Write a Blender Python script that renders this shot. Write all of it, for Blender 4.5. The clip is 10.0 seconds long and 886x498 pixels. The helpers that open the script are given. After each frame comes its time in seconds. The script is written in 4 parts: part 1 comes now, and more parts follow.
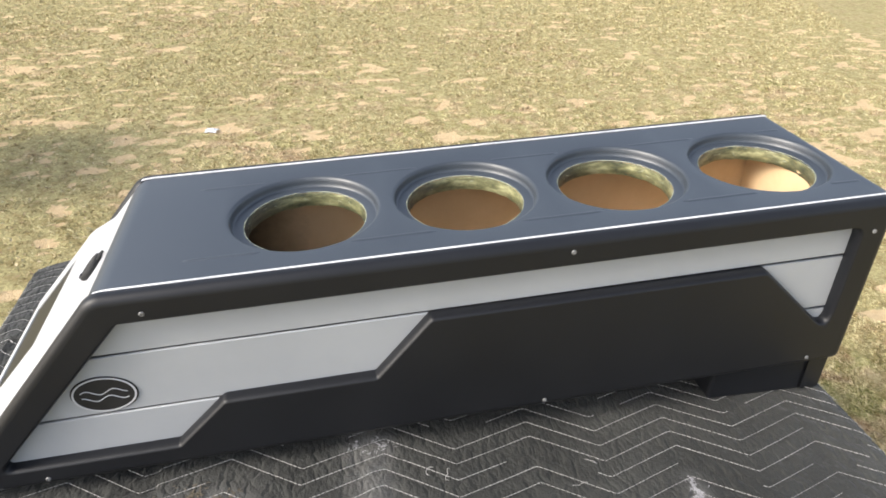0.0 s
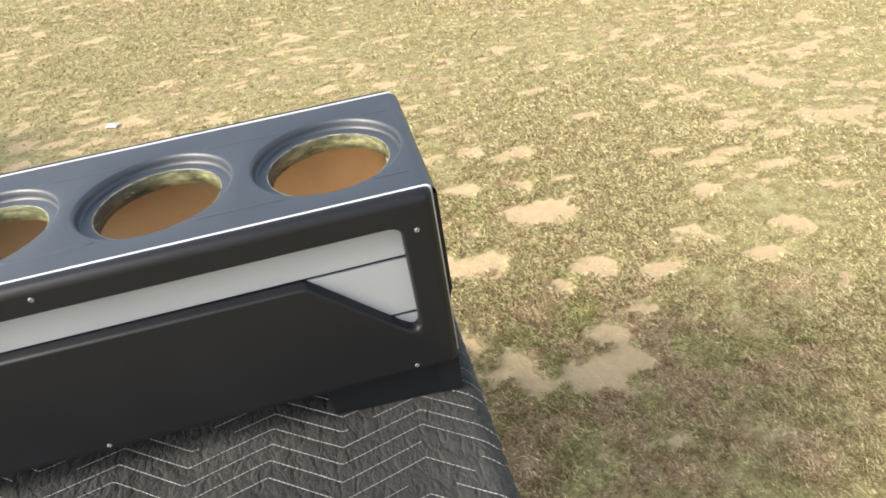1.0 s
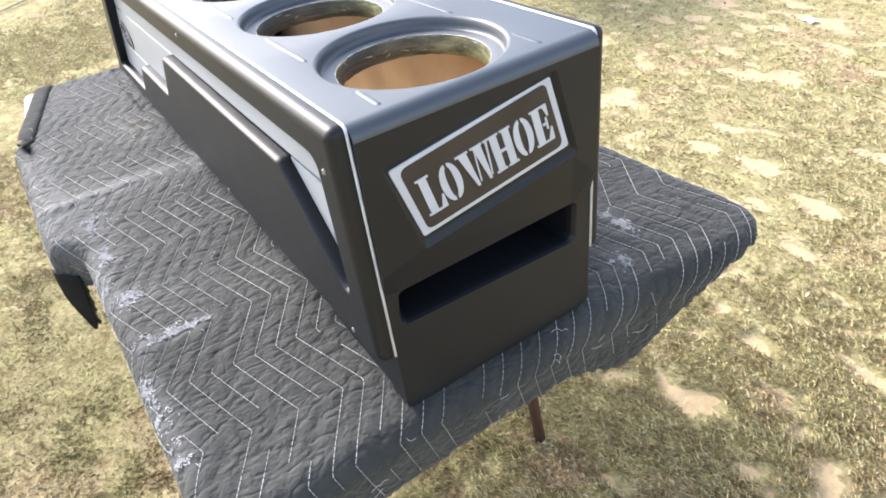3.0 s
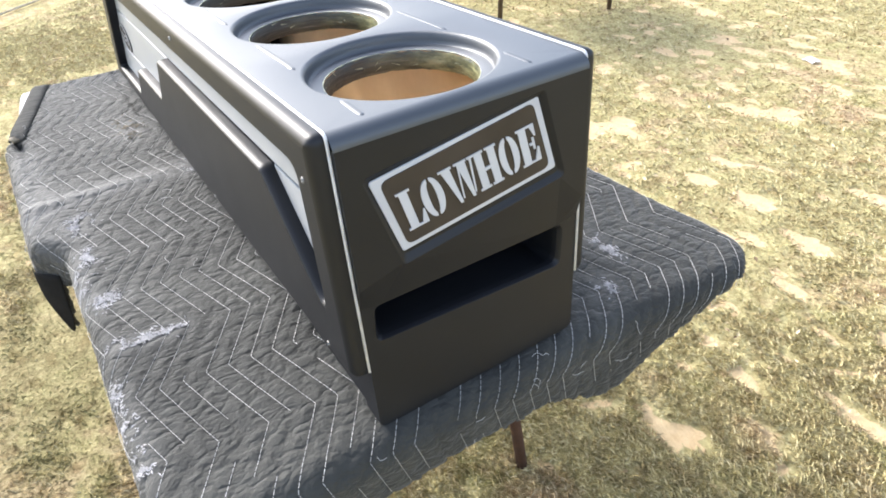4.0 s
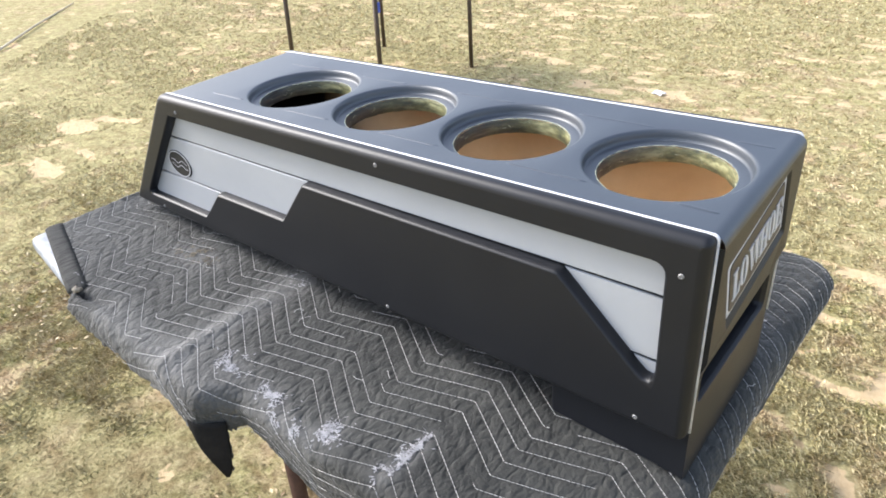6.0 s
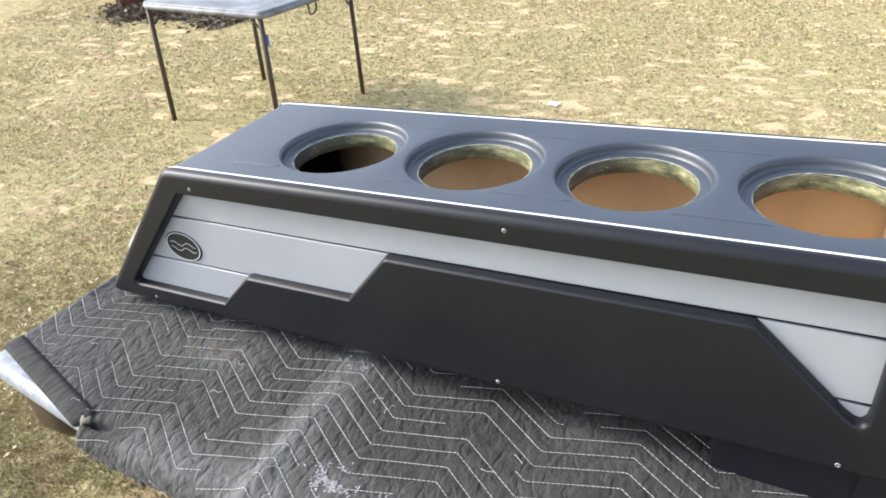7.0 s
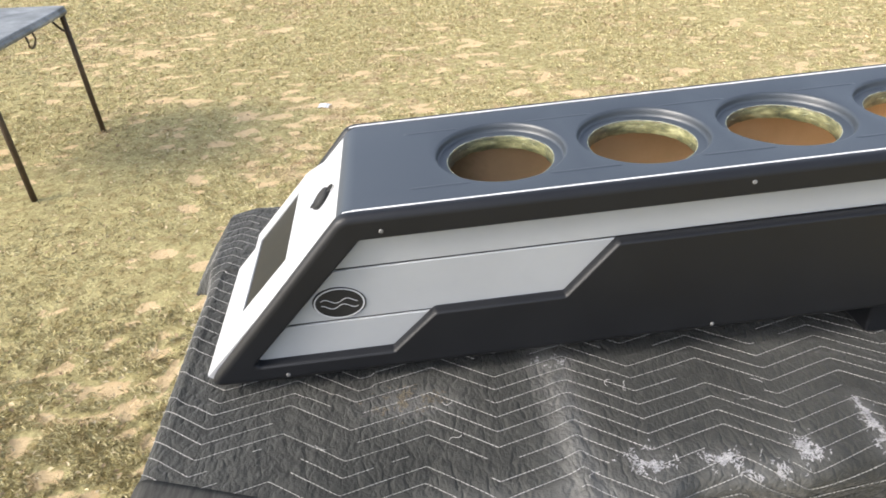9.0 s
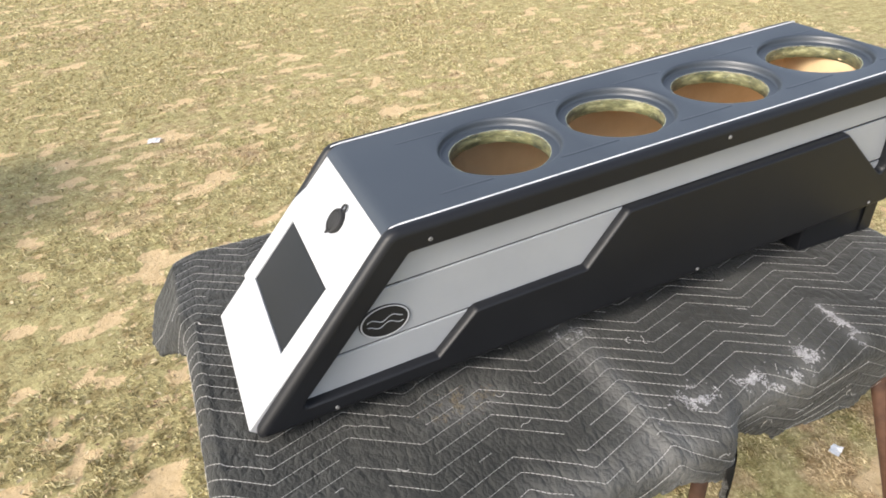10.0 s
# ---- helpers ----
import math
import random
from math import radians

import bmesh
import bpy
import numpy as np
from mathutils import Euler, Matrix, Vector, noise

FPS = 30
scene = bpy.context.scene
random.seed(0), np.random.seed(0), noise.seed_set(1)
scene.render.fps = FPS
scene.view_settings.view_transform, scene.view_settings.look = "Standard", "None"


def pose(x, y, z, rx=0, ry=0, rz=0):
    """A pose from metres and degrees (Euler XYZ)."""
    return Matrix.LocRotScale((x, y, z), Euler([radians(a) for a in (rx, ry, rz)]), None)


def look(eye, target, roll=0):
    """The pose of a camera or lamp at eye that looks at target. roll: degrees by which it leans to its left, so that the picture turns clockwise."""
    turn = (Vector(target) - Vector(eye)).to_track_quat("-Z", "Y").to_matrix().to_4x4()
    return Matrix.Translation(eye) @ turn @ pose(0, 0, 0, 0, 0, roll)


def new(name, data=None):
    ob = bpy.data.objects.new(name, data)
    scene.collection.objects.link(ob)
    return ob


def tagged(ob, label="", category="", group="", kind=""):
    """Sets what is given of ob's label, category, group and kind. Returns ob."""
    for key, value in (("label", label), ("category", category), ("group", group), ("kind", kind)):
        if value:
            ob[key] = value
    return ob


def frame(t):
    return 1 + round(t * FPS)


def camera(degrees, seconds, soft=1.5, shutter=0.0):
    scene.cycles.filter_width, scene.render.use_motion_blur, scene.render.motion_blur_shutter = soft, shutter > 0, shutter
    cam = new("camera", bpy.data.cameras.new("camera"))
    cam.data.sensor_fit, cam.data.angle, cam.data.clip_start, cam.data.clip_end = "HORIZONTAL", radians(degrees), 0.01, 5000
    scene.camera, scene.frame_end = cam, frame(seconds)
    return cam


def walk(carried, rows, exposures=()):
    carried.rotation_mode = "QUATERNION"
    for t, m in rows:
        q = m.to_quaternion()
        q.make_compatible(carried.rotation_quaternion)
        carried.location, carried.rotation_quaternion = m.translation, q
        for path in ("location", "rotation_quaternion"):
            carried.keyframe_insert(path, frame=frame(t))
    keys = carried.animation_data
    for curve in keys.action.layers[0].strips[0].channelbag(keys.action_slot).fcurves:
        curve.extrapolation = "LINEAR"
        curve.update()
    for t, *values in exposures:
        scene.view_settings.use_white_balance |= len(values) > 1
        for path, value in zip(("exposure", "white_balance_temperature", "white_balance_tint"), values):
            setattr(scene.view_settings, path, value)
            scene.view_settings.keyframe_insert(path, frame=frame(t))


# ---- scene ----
cam = camera(68.1, 10.0, soft=1.75)
PATH = [
    (0, (1.178, 1.904, 1.454), (1.523, 3.579, 0.419), 1.8),
    (0.5, (1.532, 1.879, 1.453), (2.007, 3.474, 0.344), -1.5),
    (1, (1.782, 1.907, 1.456), (2.044, 3.52, 0.304), -5.7),
    (1.5, (1.918, 2.129, 1.381), (1.966, 3.556, -0.019), -3.8),
    (2, (2.009, 2.251, 1.348), (1.525, 3.601, -0.046), 0.2),
    (2.5, (2.223, 2.327, 1.343), (1.084, 3.337, 0.046), -4.4),
    (2.7, (2.288, 2.331, 1.348), (0.99, 3.167, 0.078), -6.8),
    (3.8, (2.301, 2.357, 1.332), (0.962, 3.219, 0.122), -1.6),
    (4, (2.3, 2.353, 1.335), (0.95, 3.203, 0.129), -1.7),
    (4.5, (2.283, 2.314, 1.36), (0.956, 3.232, 0.178), -1.9),
    (5, (2.208, 2.222, 1.373), (1.052, 3.343, 0.186), -0.5),
    (5.5, (2.15, 2.083, 1.421), (1.124, 3.422, 0.346), -2.1),
    (6, (2.005, 1.981, 1.426), (0.918, 3.258, 0.337), -2.3),
    (6.2, (1.913, 1.948, 1.425), (0.79, 3.203, 0.345), -3.9),
    (7.3, (1.607, 1.88, 1.445), (1.036, 3.471, 0.375), -3.5),
    (7.5, (1.557, 1.814, 1.452), (1.095, 3.419, 0.351), -4.4),
    (8, (1.412, 1.735, 1.461), (1.225, 3.409, 0.383), -0.6),
    (8.5, (1.17, 1.765, 1.451), (1.05, 3.43, 0.35), -3.2),
    (9, (1.014, 1.798, 1.456), (1.119, 3.475, 0.369), -2.1),
    (9.5, (0.802, 1.781, 1.461), (1.32, 3.407, 0.419), 1.2),
    (10, (0.736, 1.853, 1.467), (1.362, 3.409, 0.378), -3.2),
]
EXPOSURES = [(0.0, 1.08, 6450, 11), (0.5, 1.25, 6450, 11), (1.0, 1.19, 6600, 10), (1.5, 1.22, 6600, 10), (2.0, 1.33, 6470, 12), (2.5, 1.66, 6030, 13), (2.7, 1.73, 6000, 13), (4.0, 1.79, 6080, 11), (4.5, 1.80, 6080, 11), (5.0, 1.73, 6020, 12), (5.5, 1.50, 6080, 13), (6.2, 1.45, 5980, 12), (7.5, 1.43, 6060, 12), (8.0, 1.5, 6130, 12), (8.5, 1.25, 6350, 11), (9.0, 1.17, 6400, 11), (9.5, 1.08, 6450, 11), (10.0, 1.02, 6500, 11)]
walk(cam, [(t, look(eye, target, roll)) for t, eye, target, roll in PATH], EXPOSURES)

# ---- world and light ----
SUN_FROM = Vector((-0.82, -0.23, 0.58)).normalized()
world = bpy.data.worlds.new("sky")
scene.world = world
world.use_nodes = True
sky = world.node_tree.nodes.new("ShaderNodeTexSky")
sky.sky_type, sky.sun_disc = "NISHITA", False
sky.sun_elevation = math.asin(SUN_FROM.z)
sky.sun_rotation = math.atan2(SUN_FROM.x, SUN_FROM.y)
sky.air_density, sky.dust_density, sky.ozone_density = 1.0, 3.0, 1.0
back = world.node_tree.nodes["Background"]
back.inputs["Strength"].default_value = 0.15
haze = world.node_tree.nodes.new("ShaderNodeHueSaturation")
haze.inputs["Saturation"].default_value = 0.6
world.node_tree.links.new(sky.outputs[0], haze.inputs["Color"])
world.node_tree.links.new(haze.outputs[0], back.inputs["Color"])
sun = new("sun", bpy.data.lights.new("sun", "SUN"))
sun.data.energy, sun.data.angle, sun.data.color = 1.6, radians(17.0), (1.0, 0.93, 0.82)
sun.matrix_world = look(SUN_FROM * 10, (0, 0, 0))


# ---- materials ----
def material(name, rough=0.6, metal=0.0, spec=0.5):
    m = bpy.data.materials.new(name)
    m.use_nodes = True
    b = m.node_tree.nodes["Principled BSDF"]
    b.inputs["Roughness"].default_value = rough
    b.inputs["Metallic"].default_value = metal
    b.inputs["Specular IOR Level"].default_value = spec
    return m, m.node_tree, b


def noise_node(nt, scale, detail=4.0, rough=0.6, coord="Object", stretch=None):
    tc = nt.nodes.new("ShaderNodeTexCoord")
    n = nt.nodes.new("ShaderNodeTexNoise")
    n.inputs["Scale"].default_value, n.inputs["Detail"].default_value, n.inputs["Roughness"].default_value = scale, detail, rough
    src = tc.outputs[coord]
    if stretch:
        mp = nt.nodes.new("ShaderNodeMapping")
        mp.inputs["Scale"].default_value = stretch
        nt.links.new(src, mp.inputs["Vector"])
        src = mp.outputs["Vector"]
    nt.links.new(src, n.inputs["Vector"])
    return n.outputs["Fac"]


def ramp(nt, fac, stops):
    r = nt.nodes.new("ShaderNodeValToRGB")
    el = r.color_ramp.elements
    el[0].position, el[0].color = stops[0][0], (*stops[0][1], 1)
    el[1].position, el[1].color = stops[-1][0], (*stops[-1][1], 1)
    for p, c in stops[1:-1]:
        e = el.new(p)
        e.color = (*c, 1)
    nt.links.new(fac, r.inputs["Fac"])
    return r.outputs["Color"]


def mixed(nt, fac, a, b, kind="MIX"):
    m = nt.nodes.new("ShaderNodeMix")
    m.data_type, m.blend_type = "RGBA", kind
    if isinstance(fac, float):
        m.inputs["Factor"].default_value = fac
    else:
        nt.links.new(fac, m.inputs["Factor"])
    for sock, v in ((m.inputs["A"], a), (m.inputs["B"], b)):
        if isinstance(v, tuple):
            sock.default_value = (*v, 1)
        else:
            nt.links.new(v, sock)
    return m.outputs["Result"]


def bumped(nt, b, fac, strength, distance=0.002):
    bp = nt.nodes.new("ShaderNodeBump")
    bp.inputs["Strength"].default_value, bp.inputs["Distance"].default_value = strength, distance
    nt.links.new(fac, bp.inputs["Height"])
    nt.links.new(bp.outputs["Normal"], b.inputs["Normal"])


def surface(name, a, b_, scale, rough=0.6, metal=0.0, spec=0.5, bump=0.15, grain=400.0, rough_var=0.12, stretch=None):
    """Two near tones mixed by a broad noise, a fine grain as relief, uneven gloss."""
    m, nt, b = material(name, rough, metal, spec)
    broad = noise_node(nt, scale, 5.0, 0.65, stretch=stretch)
    nt.links.new(ramp(nt, broad, [(0.3, a), (0.7, b_)]), b.inputs["Base Color"])
    fine = noise_node(nt, grain, 3.0, 0.6, stretch=stretch)
    bumped(nt, b, fine, bump, 0.001)
    mr = nt.nodes.new("ShaderNodeMapRange")
    mr.inputs["To Min"].default_value, mr.inputs["To Max"].default_value = rough - rough_var, rough + rough_var
    nt.links.new(broad, mr.inputs["Value"])
    nt.links.new(mr.outputs["Result"], b.inputs["Roughness"])
    return m


M_COAT = surface("satin_charcoal_coating", (0.0086, 0.0094, 0.0118), (0.0114, 0.0124, 0.0152), 9, 0.43, 0.0, 0.35, 0.14, 900, 0.05)
M_VINYL = surface("blue_grey_vinyl_top", (0.026, 0.034, 0.045), (0.035, 0.044, 0.056), 7, 0.44, 0.0, 0.95, 0.12, 900, 0.05, (0.25, 1, 1))
M_GREY = surface("grey_painted_board", (0.345, 0.362, 0.385), (0.385, 0.402, 0.425), 6, 0.42, 0.0, 0.5, 0.10, 700, 0.06)
M_WHITE = surface("white_painted_board", (0.43, 0.44, 0.455), (0.47, 0.48, 0.495), 8, 0.40, 0.0, 0.5, 0.06, 600, 0.05)
M_PIPE = surface("white_piping", (0.55, 0.56, 0.58), (0.78, 0.78, 0.79), 45, 0.35, 0.0, 0.5, 0.05, 500, 0.05)
M_MDF = surface("bare_fibreboard", (0.66, 0.475, 0.268), (0.78, 0.59, 0.36), 9, 0.85, 0.0, 0.2, 0.25, 500, 0.08)


def resin_edge():
    """Cut board edge, dark and laminated, with yellow-green resin run over part of it."""
    m, nt, b = material("cut_edge_with_resin", 0.42, 0.0, 0.5)
    at = nt.nodes.new("ShaderNodeAttribute")
    at.attribute_name = "resin"
    ply = ramp(nt, noise_node(nt, 40, 4, 0.6, stretch=(0.4, 0.4, 9)), [(0.35, (0.030, 0.031, 0.030)), (0.6, (0.075, 0.076, 0.070)), (0.75, (0.19, 0.185, 0.16))])
    run = ramp(nt, noise_node(nt, 30, 5, 0.65, stretch=(1, 1, 3)), [(0.36, (0.05, 0.058, 0.036)), (0.52, (0.20, 0.20, 0.10)), (0.66, (0.46, 0.45, 0.25))])
    nt.links.new(mixed(nt, at.outputs["Fac"], ply, run), b.inputs["Base Color"])
    bumped(nt, b, noise_node(nt, 160, 3, 0.6, stretch=(1, 1, 3)), 0.8, 0.001)
    return m


M_RESIN = resin_edge()
M_SCREEN = surface("dark_screen_glass", (0.011, 0.013, 0.016), (0.016, 0.018, 0.022), 12, 0.34, 0.0, 0.25, 0.03, 900, 0.05)
M_SIGN = surface("silver_grey_sign_face", (0.50, 0.51, 0.54), (0.58, 0.59, 0.62), 12, 0.40, 0.0, 0.5, 0.05, 600, 0.05)
M_BROWN = surface("dark_brown_sign_field", (0.032, 0.024, 0.019), (0.048, 0.037, 0.029), 14, 0.45, 0.0, 0.4, 0.05, 600, 0.05)
M_STEEL = surface("dull_zinc_screw", (0.20, 0.20, 0.20), (0.34, 0.34, 0.34), 60, 0.6, 0.6, 0.5, 0.1, 900, 0.08)
M_RUBBER = surface("black_rubber", (0.012, 0.012, 0.012), (0.022, 0.022, 0.022), 40, 0.6, 0.0, 0.4, 0.2, 700, 0.08)
M_PLASTIC = surface("weathered_white_plastic", (0.19, 0.21, 0.235), (0.37, 0.395, 0.425), 48, 0.5, 0.0, 0.4, 0.5, 160, 0.1)
M_RUST = surface("rusty_steel_tube", (0.055, 0.028, 0.018), (0.12, 0.062, 0.04), 25, 0.75, 0.2, 0.4, 0.5, 300, 0.1)
M_LEG = surface("dark_brown_steel_leg", (0.042, 0.030, 0.019), (0.095, 0.064, 0.038), 25, 0.55, 0.1, 0.4, 0.3, 300, 0.1)
M_TABLETOP = surface("weathered_grey_board", (0.06, 0.065, 0.065), (0.31, 0.325, 0.335), 7, 0.5, 0.0, 0.5, 0.3, 200, 0.15)
M_TAPE = surface("blue_tape", (0.05, 0.08, 0.38), (0.07, 0.11, 0.46), 40, 0.5, 0.0, 0.4, 0.1, 400, 0.05)
M_THREAD = surface("off_white_thread", (0.37, 0.363, 0.35), (0.58, 0.57, 0.55), 30, 0.9, 0.0, 0.1, 0.2, 900, 0.05)
M_BARK = surface("red_brown_wood", (0.10, 0.045, 0.028), (0.19, 0.09, 0.055), 10, 0.85, 0.0, 0.2, 0.7, 60, 0.08)


# ---- building helpers ----
def part(name, bm, mat, parent=None, label="", smooth=False):
    me = bm
    if isinstance(bm, bmesh.types.BMesh):
        me = bpy.data.meshes.new(name)
        bmesh.ops.recalc_face_normals(bm, faces=bm.faces)
        bm.to_mesh(me)
        bm.free()
    me.materials.clear()
    me.materials.append(mat)
    if smooth:
        me.polygons.foreach_set("use_smooth", [True] * len(me.polygons))
    ob = new(name, me)
    ob.parent = parent
    if label:
        tagged(ob, label)
    return ob


def loops_mesh(loops, closed_ends=(False, False), ring=True):
    """Skins a row of loops that have the same number of points."""
    bm = bmesh.new()
    rows = [[bm.verts.new(p) for p in lp] for lp in loops]
    n = len(rows[0])
    for a, b in zip(rows, rows[1:]):
        for i in range(n if ring else n - 1):
            j = (i + 1) % n
            bm.faces.new((a[i], a[j], b[j], b[i]))
    if closed_ends[0]:
        bm.faces.new(rows[0])
    if closed_ends[1]:
        bm.faces.new(rows[-1])
    return bm


def box(lo, hi, bevel=0.0, segments=2):
    bm = bmesh.new()
    bmesh.ops.create_cube(bm, size=1)
    for v in bm.verts:
        v.co = Vector([lo[k] + (v.co[k] + 0.5) * (hi[k] - lo[k]) for k in range(3)])
    if bevel:
        bmesh.ops.bevel(bm, geom=bm.edges[:], offset=bevel, segments=segments, affect="EDGES", profile=0.5)
    return bm


def tube(points, radius, sides=8, closed=True):
    """A round bar along a line of points."""
    pts = [Vector(p) for p in points]
    loops = []
    for i, p in enumerate(pts):
        d = (pts[min(i + 1, len(pts) - 1)] - pts[max(i - 1, 0)]).normalized()
        a = d.cross(Vector((0, 0, 1)) if abs(d.z) < 0.9 else Vector((1, 0, 0))).normalized()
        b = d.cross(a)
        r = radius[i] if isinstance(radius, (list, tuple)) else radius
        loops.append([p + r * (math.cos(t) * a + math.sin(t) * b) for t in (2 * math.pi * k / sides for k in range(sides))])
    return loops_mesh(loops, (closed, closed))


def rounded(points, radii, steps=5):
    """A polygon in two dimensions with rounded corners."""
    out, n = [], len(points)
    for i in range(n):
        p, a, b = Vector(points[i]), Vector(points[i - 1]), Vector(points[(i + 1) % n])
        r = radii[i] if isinstance(radii, (list, tuple)) else radii
        da, db = (a - p).normalized(), (b - p).normalized()
        half = max(da.angle(db) / 2, 0.05)
        cut = min(r / math.tan(half), 0.45 * (a - p).length, 0.45 * (b - p).length)
        s, e = p + da * cut, p + db * cut
        for k in range(steps + 1):
            t = k / steps
            out.append((1 - t) ** 2 * s + 2 * t * (1 - t) * p + t * t * e)
    return out


def plate(outlines, thickness, bevel, steps=3):
    """A board cut from an outline (and holes in it), its edges rounded over: x, y of the outline, front at z = 0, back at -thickness."""
    cu = bpy.data.curves.new("outline", "CURVE")
    cu.dimensions, cu.fill_mode = "2D", "BOTH"
    cu.extrude, cu.bevel_depth, cu.bevel_resolution, cu.offset = thickness / 2 - bevel, bevel, steps, -bevel
    for line in outlines:
        sp = cu.splines.new("POLY")
        sp.points.add(len(line) - 1)
        for q, p in zip(sp.points, line):
            q.co = (p[0], p[1], 0, 1)
        sp.use_cyclic_u = True
    ob = new("outline", cu)
    me = bpy.data.meshes.new_from_object(ob.evaluated_get(bpy.context.evaluated_depsgraph_get()))
    bpy.data.objects.remove(ob)
    bpy.data.curves.remove(cu)
    me.transform(Matrix.Translation((0, 0, -thickness / 2)))
    return me


def thing(name, m, label, category, group="", kind=""):
    ob = new(name)
    ob.matrix_world = m
    return tagged(ob, label, category, group, kind)


# ---- ground ----
PATCHES = ((2.20, 3.79, 0.085, 0.07), (2.45, 3.58, 0.04, 0.05), (2.60, 3.65, 0.09, 0.06), (2.81, 3.57, 0.075, 0.05), (2.65, 3.38, 0.08, 0.045), (2.52, 3.32, 0.09, 0.045), (2.45, 3.17, 0.13, 0.07),
           (2.22, 3.18, 0.045, 0.055), (2.42, 4.69, 0.065, 0.06), (2.62, 4.60, 0.07, 0.055), (2.54, 4.29, 0.05, 0.07), (2.54, 4.07, 0.16, 0.09), (2.72, 4.31, 0.06, 0.03), (2.05, 4.72, 0.04, 0.09),
           (2.22, 4.69, 0.07, 0.04), (2.27, 4.35, 0.08, 0.05), (1.96, 4.41, 0.09, 0.05), (1.94, 5.08, 0.11, 0.06), (3.24, 3.99, 0.07, 0.05), (3.40, 3.66, 0.07, 0.06), (3.20, 3.54, 0.07, 0.05), (2.06, 3.41, 0.05, 0.06))
SCARS = ((2.12, 5.35, 0.16, 0.03), (4.24, 4.41, 0.20, 0.06), (3.67, 4.89, 0.12, 0.04), (3.81, 4.35, 0.10, 0.04), (3.52, 4.28, 0.08, 0.04), (2.93, 5.31, 0.10, 0.03), (3.08, 4.88, 0.10, 0.04), (3.24, 4.38, 0.08, 0.04),
         (2.19, 3.28, 0.05, 0.05), (1.48, 4.31, 0.08, 0.05), (1.88, 4.07, 0.05, 0.04), (1.91, 3.77, 0.045, 0.025), (1.99, 3.75, 0.05, 0.03), (1.73, 3.63, 0.05, 0.03), (1.22, 4.38, 0.08, 0.05),
         (0.02, 5.27, 0.072, 0.039), (0.37, 4.93, 0.024, 0.015), (0.21, 4.34, 0.030, 0.019), (0.31, 4.09, 0.042, 0.019), (0.22, 3.76, 0.050, 0.026), (0.13, 3.53, 0.044, 0.030), (0.00, 4.16, 0.054, 0.033),
         (0.45, 3.28, 0.060, 0.033), (0.00, 4.82, 0.042, 0.026), (0.50, 3.67, 0.030, 0.033), (-2.01, 3.39, 0.15, 0.08), (-1.55, 3.03, 0.15, 0.07))


def sandiness(x, y):
    """How bare the sandy ground is: 0 grass, 1 sand."""
    wob = noise.fractal(Vector((x * 7, y * 7, 3.1)), 1.0, 2.0, 4)
    fray = noise.fractal(Vector((x * 21, y * 21, 8.1)), 1.0, 2.0, 3)
    s = 0.0
    for px, py, rx, ry in PATCHES + SCARS:
        d = ((x - px) / rx) ** 2 + ((y - py) / ry) ** 2
        if d < 4:
            s = max(s, 1.42 - d * 0.85 + 0.95 * wob + 0.75 * fray)
    broad = noise.fractal(Vector((x * 0.55, y * 0.55, 9.7)), 1.0, 2.0, 3)
    small = noise.fractal(Vector((x * 5.2, y * 8.5, 1.7)), 1.0, 2.0, 4)
    s = max(s, 3.2 * (small + 0.30 * broad + 0.15 * wob + 0.12 * fray - 0.33 + (0.05 if y > 4.3 else 0.0) - (0.04 if x < 1.4 else 0.0) - (0.06 if 1.5 < x < 3.2 and 3.0 < y < 5.3 else 0.0) - (0.2 if y < 3.1 else 0.0)))
    tiny = noise.noise(Vector((x * 11, y * 17, 6.3))) + 0.4 * broad
    s = max(s, 2.2 * (tiny + 0.3 * fray + 0.38 * math.exp(-((x - 0.1) / 0.7) ** 2 - ((y - 3.4) / 0.8) ** 2) - 0.42 - (0.2 if y < 2.8 else 0.0)))
    return min(max(s, 0.0), 1.0)


GROUND = {}
GX0, GX1, GY0, GY1, STEP = -6.0, 7.0, 0.4, 12.0, 0.028


def greenness(x, y):
    """How much living, darker growth there is."""
    g = 0.9 * noise.fractal(Vector((x * 0.9, y * 0.9, 4.4)), 1.0, 2.0, 4) + 1.0 * noise.noise(Vector((x * 7, y * 7, 2.2))) + 0.5 * noise.noise(Vector((x * 16, y * 16, 5.2)))
    g += 0.75 * math.exp(-((x - 2.5) / 1.2) ** 2 - ((y - 2.9) / 0.9) ** 2) + 0.35 * math.exp(-((x - 0.9) / 1.4) ** 2 - ((y - 2.1) / 0.85) ** 2)
    g -= 0.8 * math.exp(-((x - 0.1) / 0.7) ** 2 - ((y - 3.3) / 0.9) ** 2)
    return min(max(g, 0.0), 1.0)


def olive_patch(x, y):
    """Where the turf in front of the table is darker and olive brown."""
    return 0.72 * math.exp(-((x - 0.70) / 0.60) ** 2 - ((y - 2.1) / 0.50) ** 4)


